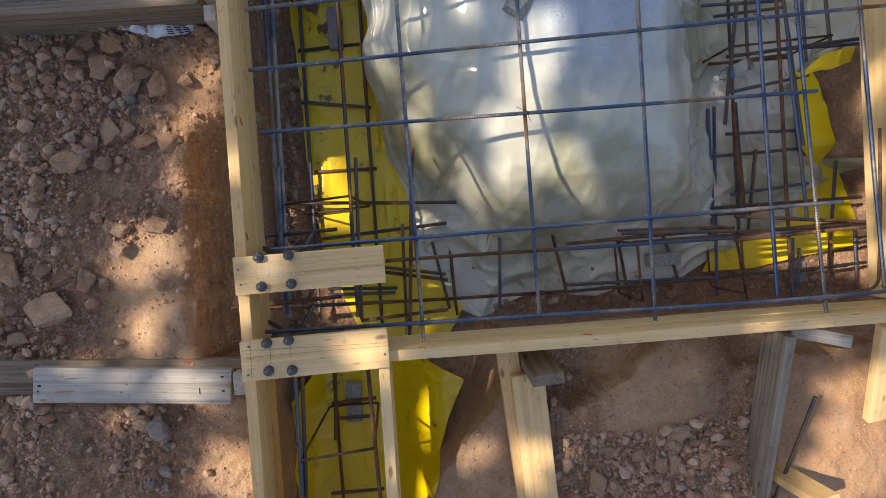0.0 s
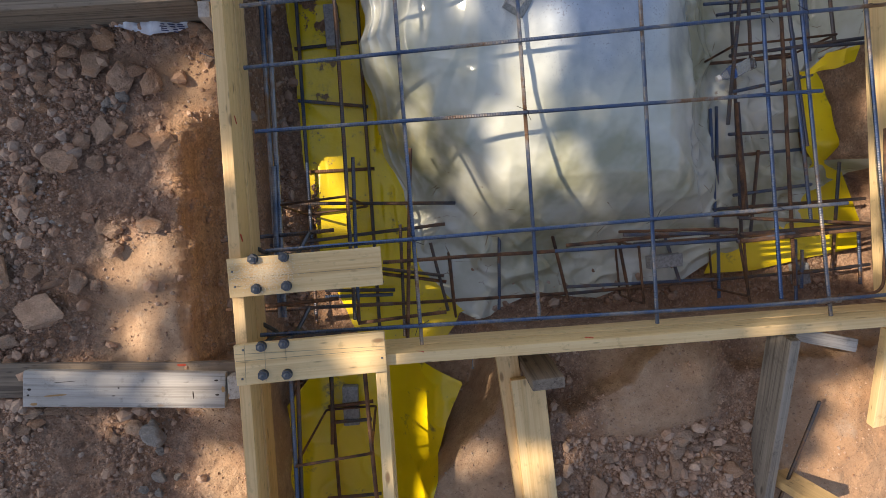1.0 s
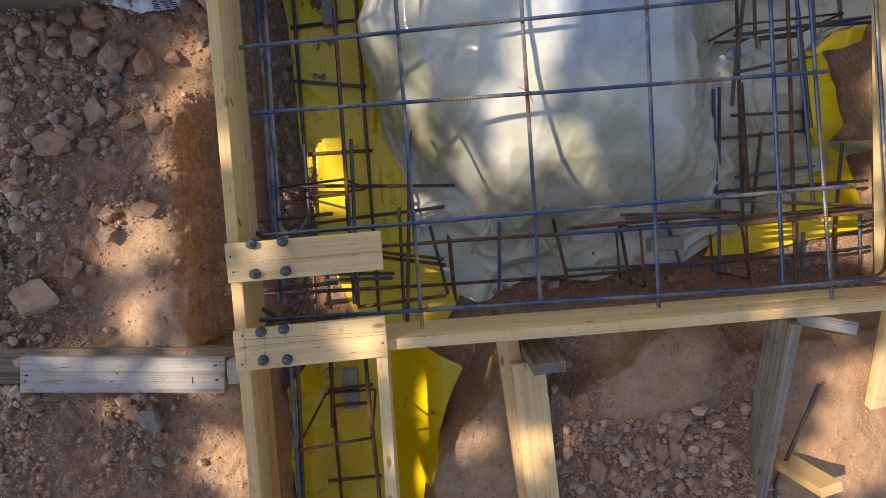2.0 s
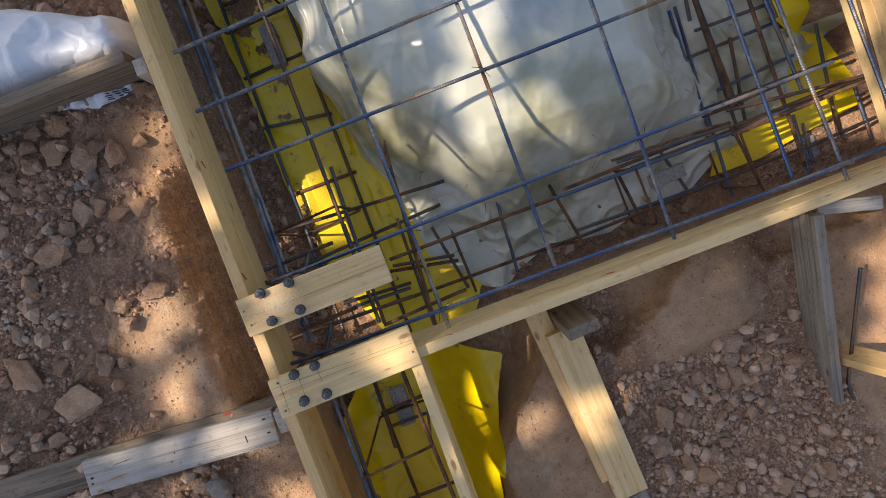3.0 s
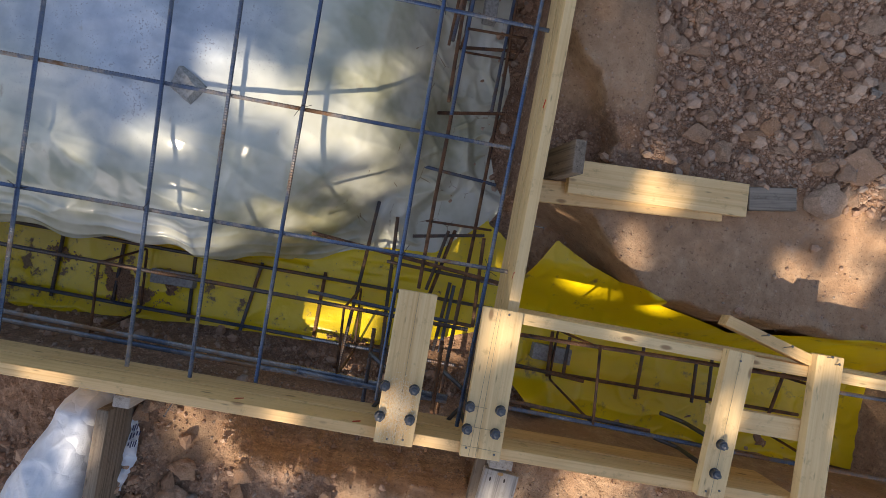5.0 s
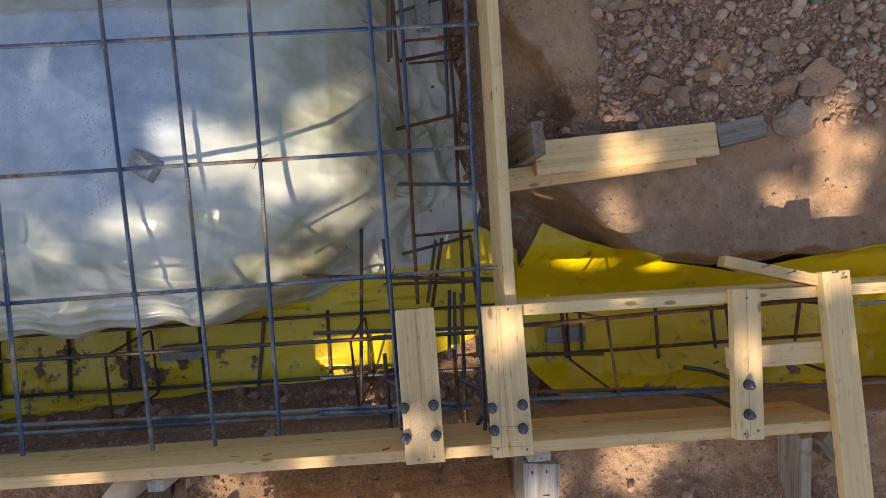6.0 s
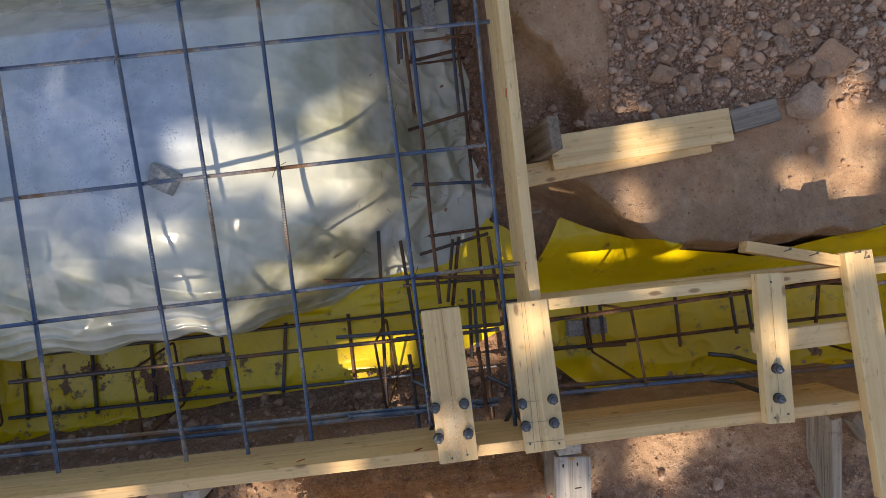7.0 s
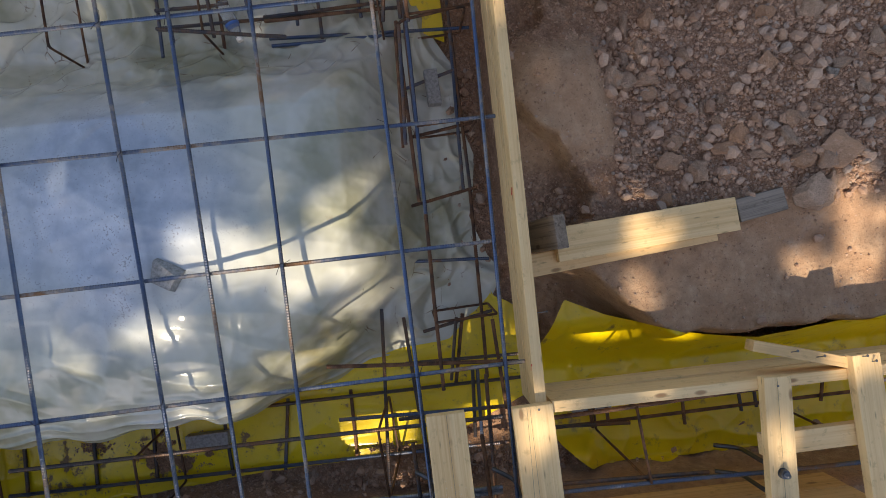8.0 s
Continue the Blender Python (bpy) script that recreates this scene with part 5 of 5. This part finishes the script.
for cx, cy, sx, sy, count in ((-0.225, 1.57, 0.058, 0.065, 2400), (-0.20, 1.36, 0.05, 0.022, 350), (-0.27, 1.47, 0.03, 0.05, 350), (-0.15, 1.85, 0.03, 0.06, 160), (-0.30, 0.55, 0.02, 0.10, 200)):
    for i in range(count):
        x, y = r.normal(cx, sx), r.normal(cy, sy)
        near = math.exp(-((x - cx) / sx) ** 2 - ((y - cy) / sy) ** 2)
        if x > -0.36 and wob(x, y, 30, 3) > 0.25 - 0.8 * near:
            near = math.exp(-((x - cx) / sx) ** 2 - ((y - cy) / sy) ** 2)
            crumb(x, y, lining_a_z(x, y) + 0.006 * near - 0.001, r.uniform(0.002, 0.006) + 0.013 * near * r.uniform(0.2, 1))
me = bpy.data.meshes.new("mud_crumbs")
me.from_pydata(verts, [], faces)
me.materials.append(SOIL)
tagged(new("mud_crumbs", me), "dark mud crumbs fallen on yellow plastic", "soil", kind="stuff")

# white chips by the left bank, and sawdust on a tie board
r = np.random.RandomState(8)
verts, faces = [], []


def flake(x, y, z, s):
    o = len(verts)
    a = r.uniform(0, 6.3)
    for dz in (0, s * 0.35):
        for k in range(4):
            q = a + k * 1.57 + r.uniform(-0.3, 0.3)
            verts.append((x + math.cos(q) * s * r.uniform(0.6, 1), y + math.sin(q) * s * r.uniform(0.4, 0.8), z + dz))
    for f in ((0, 1, 2, 3), (7, 6, 5, 4), (0, 4, 5, 1), (1, 5, 6, 2), (2, 6, 7, 3), (3, 7, 4, 0)):
        faces.append([i + o for i in f])


for i in range(2200):
    x, y = r.normal(-0.375, 0.050), r.normal(0.308, 0.028)
    if -0.485 < x < -0.2 and 0.245 < y < 0.363:
        flake(x, y, 0.0395 + r.uniform(0, 0.002), r.uniform(0.0010, 0.0030))
me = bpy.data.meshes.new("sawdust")
me.from_pydata(verts, [], faces)
me.materials.append(SAWDUST)
tagged(new("sawdust", me), "pale sawdust heaped round the anchor bolts", "sawdust", kind="stuff")

verts, faces = [], []
for i in range(70):
    x, y = r.normal(-1.30, 0.07), r.normal(0.62, 0.10)
    flake(x, y, ground_z(x, y) + 0.006, r.uniform(0.005, 0.013))
for i in range(60):
    x, y = r.uniform(-0.66, -0.52), r.uniform(0.05, 0.8)
    flake(x, y, ground_z(x, y) + 0.002, r.uniform(0.002, 0.005))
me = bpy.data.meshes.new("stone_chips")
me.from_pydata(verts, [], faces)
me.materials.append(GREY_STONE)
tagged(new("stone_chips", me), "scattered white stone chips on the soil", "gravel", kind="stuff")


# ---------- an unseen tree, added to break the sunlight ---
# Crown openings (x, y, radius), each placed to throw one sun patch.
SUN_A = [
    (0.32, 0.82, 0.10), (0.52, 1.17, 0.07), (0.26, 1.31, 0.03), (0.02, 0.74, 0.05),
    (0.21, 0.69, 0.06), (0.54, 0.72, 0.06), (0.43, 1.06, 0.05), (-0.02, 1.25, 0.05),
    (-1.08, 0.49, 0.11), (-1.15, 0.18, 0.07), (-0.86, 1.14, 0.045), (-0.93, -0.05, 0.085),
    (-1.30, -0.02, 0.075), (-1.15, -0.05, 0.03), (-0.82, -0.38, 0.11), (-1.19, -0.13, 0.06),
    (1.66, -0.36, 0.13), (1.76, -0.60, 0.11), (0.35, -0.46, 0.07), (1.40, 0.00, 0.04),
    (-0.05, -0.01, 0.06), (-0.35, 0.32, 0.04), (-0.92, 0.70, 0.07), (-0.78, 0.78, 0.05),
    (-0.77, 0.60, 0.07), (-0.85, 0.34, 0.06), (-0.99, 0.69, 0.06), (-0.93, 0.94, 0.05),
    (-0.79, 1.34, 0.03), (-0.79, 0.98, 0.04),
]
SUN_B = [
    (0.24, 1.37, 0.05), (0.32, 0.83, 0.09), (0.47, 1.03, 0.07), (0.49, 0.69, 0.05),
    (0.18, 1.65, 0.03), (-0.03, 0.74, 0.05), (0.06, -0.39, 0.04), (0.08, -0.57, 0.04),
    (0.08, -1.06, 0.05), (0.34, -1.25, 0.055), (0.09, -1.29, 0.08), (0.10, -1.16, 0.04),
    (-0.96, 0.69, 0.09), (-0.82, 0.88, 0.055), (-0.78, 0.33, 0.07), (-0.76, 0.67, 0.04),
    (-0.27, -0.22, 0.08), (-0.28, -0.56, 0.06), (-0.49, 0.67, 0.08), (-0.42, 1.45, 0.05),
    (-0.48, 0.18, 0.05), (-0.16, -0.82, 0.05), (-0.83, -0.44, 0.09), (-0.14, -1.31, 0.07),
]
SUN_C = [
    (1.30, 0.42, 0.07), (1.52, 0.40, 0.06), (1.66, 0.40, 0.07), (1.80, 0.59, 0.08),
    (1.80, 0.27, 0.06), (1.76, -0.30, 0.12), (1.82, 0.96, 0.06), (1.63, 0.30, 0.05),
    (1.58, -0.07, 0.02), (1.52, -0.60, 0.09), (1.70, -0.40, 0.11), (1.66, -0.66, 0.09),
    (0.48, -1.27, 0.05), (0.29, -1.37, 0.06),
]
SUN_D = [
    (-0.07, 0.99, 0.035), (0.01, 0.76, 0.035), (-0.20, 1.34, 0.035), (-0.12, 1.65, 0.03), (-0.21, 1.13, 0.035),
    (-0.20, 0.90, 0.04), (-0.26, 1.29, 0.03), (-0.70, 1.29, 0.035), (-0.69, 0.67, 0.04), (-0.87, 0.63, 0.04),
    (0.12, -0.40, 0.03), (0.11, -1.03, 0.035), (0.11, -1.23, 0.035),
]
GAPS = SUN_A + SUN_B + SUN_C + SUN_D


def leaf_gobo():
    """Three loose layers of leaves across the sun's path, ragged at the rim, left open at each of GAPS."""
    r = np.random.RandomState(3)
    side = SUN_WAY.cross(Vector((0, 0, 1))).normalized()
    up = side.cross(SUN_WAY)
    verts, faces = [], []
    n = 100
    for layer in range(3):
        far = 8.6 + 0.5 * layer
        for i in range(n):
            for j in range(n):
                x = -4.1 + 8.8 * (i + r.uniform()) / n
                y = -4.2 + 8.8 * (j + r.uniform()) / n
                s = r.uniform(0.06, 0.11)
                rim = math.hypot(x - 0.3, y - 0.2)
                a = math.atan2(y - 0.2, x - 0.3)
                edge = 3.55 + 0.7 * noise.noise((2 * math.cos(a), 2 * math.sin(a), 4.0)) + 0.35 * noise.noise((6 * math.cos(a), 6 * math.sin(a), 9.0))
                if rim > edge + r.uniform(-0.35, 0.25):
                    continue
                if rim > 2.7 and noise.noise((x * 2.2, y * 2.2, 3.0)) > 0.18:
                    continue
                if any((x - gx) ** 2 + (y - gy) ** 2 < (0.005 + gr * (1.0 + 0.25 * math.sin(5 * math.atan2(y - gy, x - gx) + gx * 9)) + s * 0.45) ** 2 for gx, gy, gr in GAPS):
                    continue
                c = Vector((x, y, 0)) - SUN_WAY * (far + r.uniform(-0.2, 0.2))
                a = r.uniform(0, 6.3)
                u = side * math.cos(a) + up * math.sin(a) + SUN_WAY * r.uniform(-0.4, 0.4)
                w = up * math.cos(a) - side * math.sin(a) + SUN_WAY * r.uniform(-0.4, 0.4)
                o = len(verts)
                verts.extend((c + u * s, c + w * s * 0.5 + u * s * 0.2, c - u * s, c - w * s * 0.55))
                faces.append((o, o + 1, o + 2, o + 3))
    me = bpy.data.meshes.new("crown")
    me.from_pydata([tuple(v) for v in verts], [], faces)
    me.materials.append(LEAF)
    return me


tree = thing("tree", None, None, "unseen broad-leaved tree added so its crown dapples the footing", "tree", "", pose(-8.6, 3.2, -0.26))
crown = new("crown", leaf_gobo())
crown.parent = tree
crown.matrix_parent_inverse = pose(-8.6, 3.2, -0.26).inverted()
bm = bmesh.new()
sweep(bm, [(0, 0, -0.1), (0.05, 0, 1.5), (0.2, -0.05, 3.5), (0.6, -0.2, 5.4)], 0.16, 12)
part("trunk", bm, BARK, tree, smooth=True)
for q in ((2.6, -0.6, 6.9), (3.6, -1.9, 6.9), (1.6, 0.9, 7.2), (2.6, -2.8, 6.4), (4.8, -0.9, 6.8)):
    bm = bmesh.new()
    sweep(bm, [(0.6, -0.2, 5.3), (0.6 + q[0] * 0.2, -0.2 + q[1] * 0.4, 6.0), q], 0.06, 8)
    part("limb", bm, BARK, tree, smooth=True)
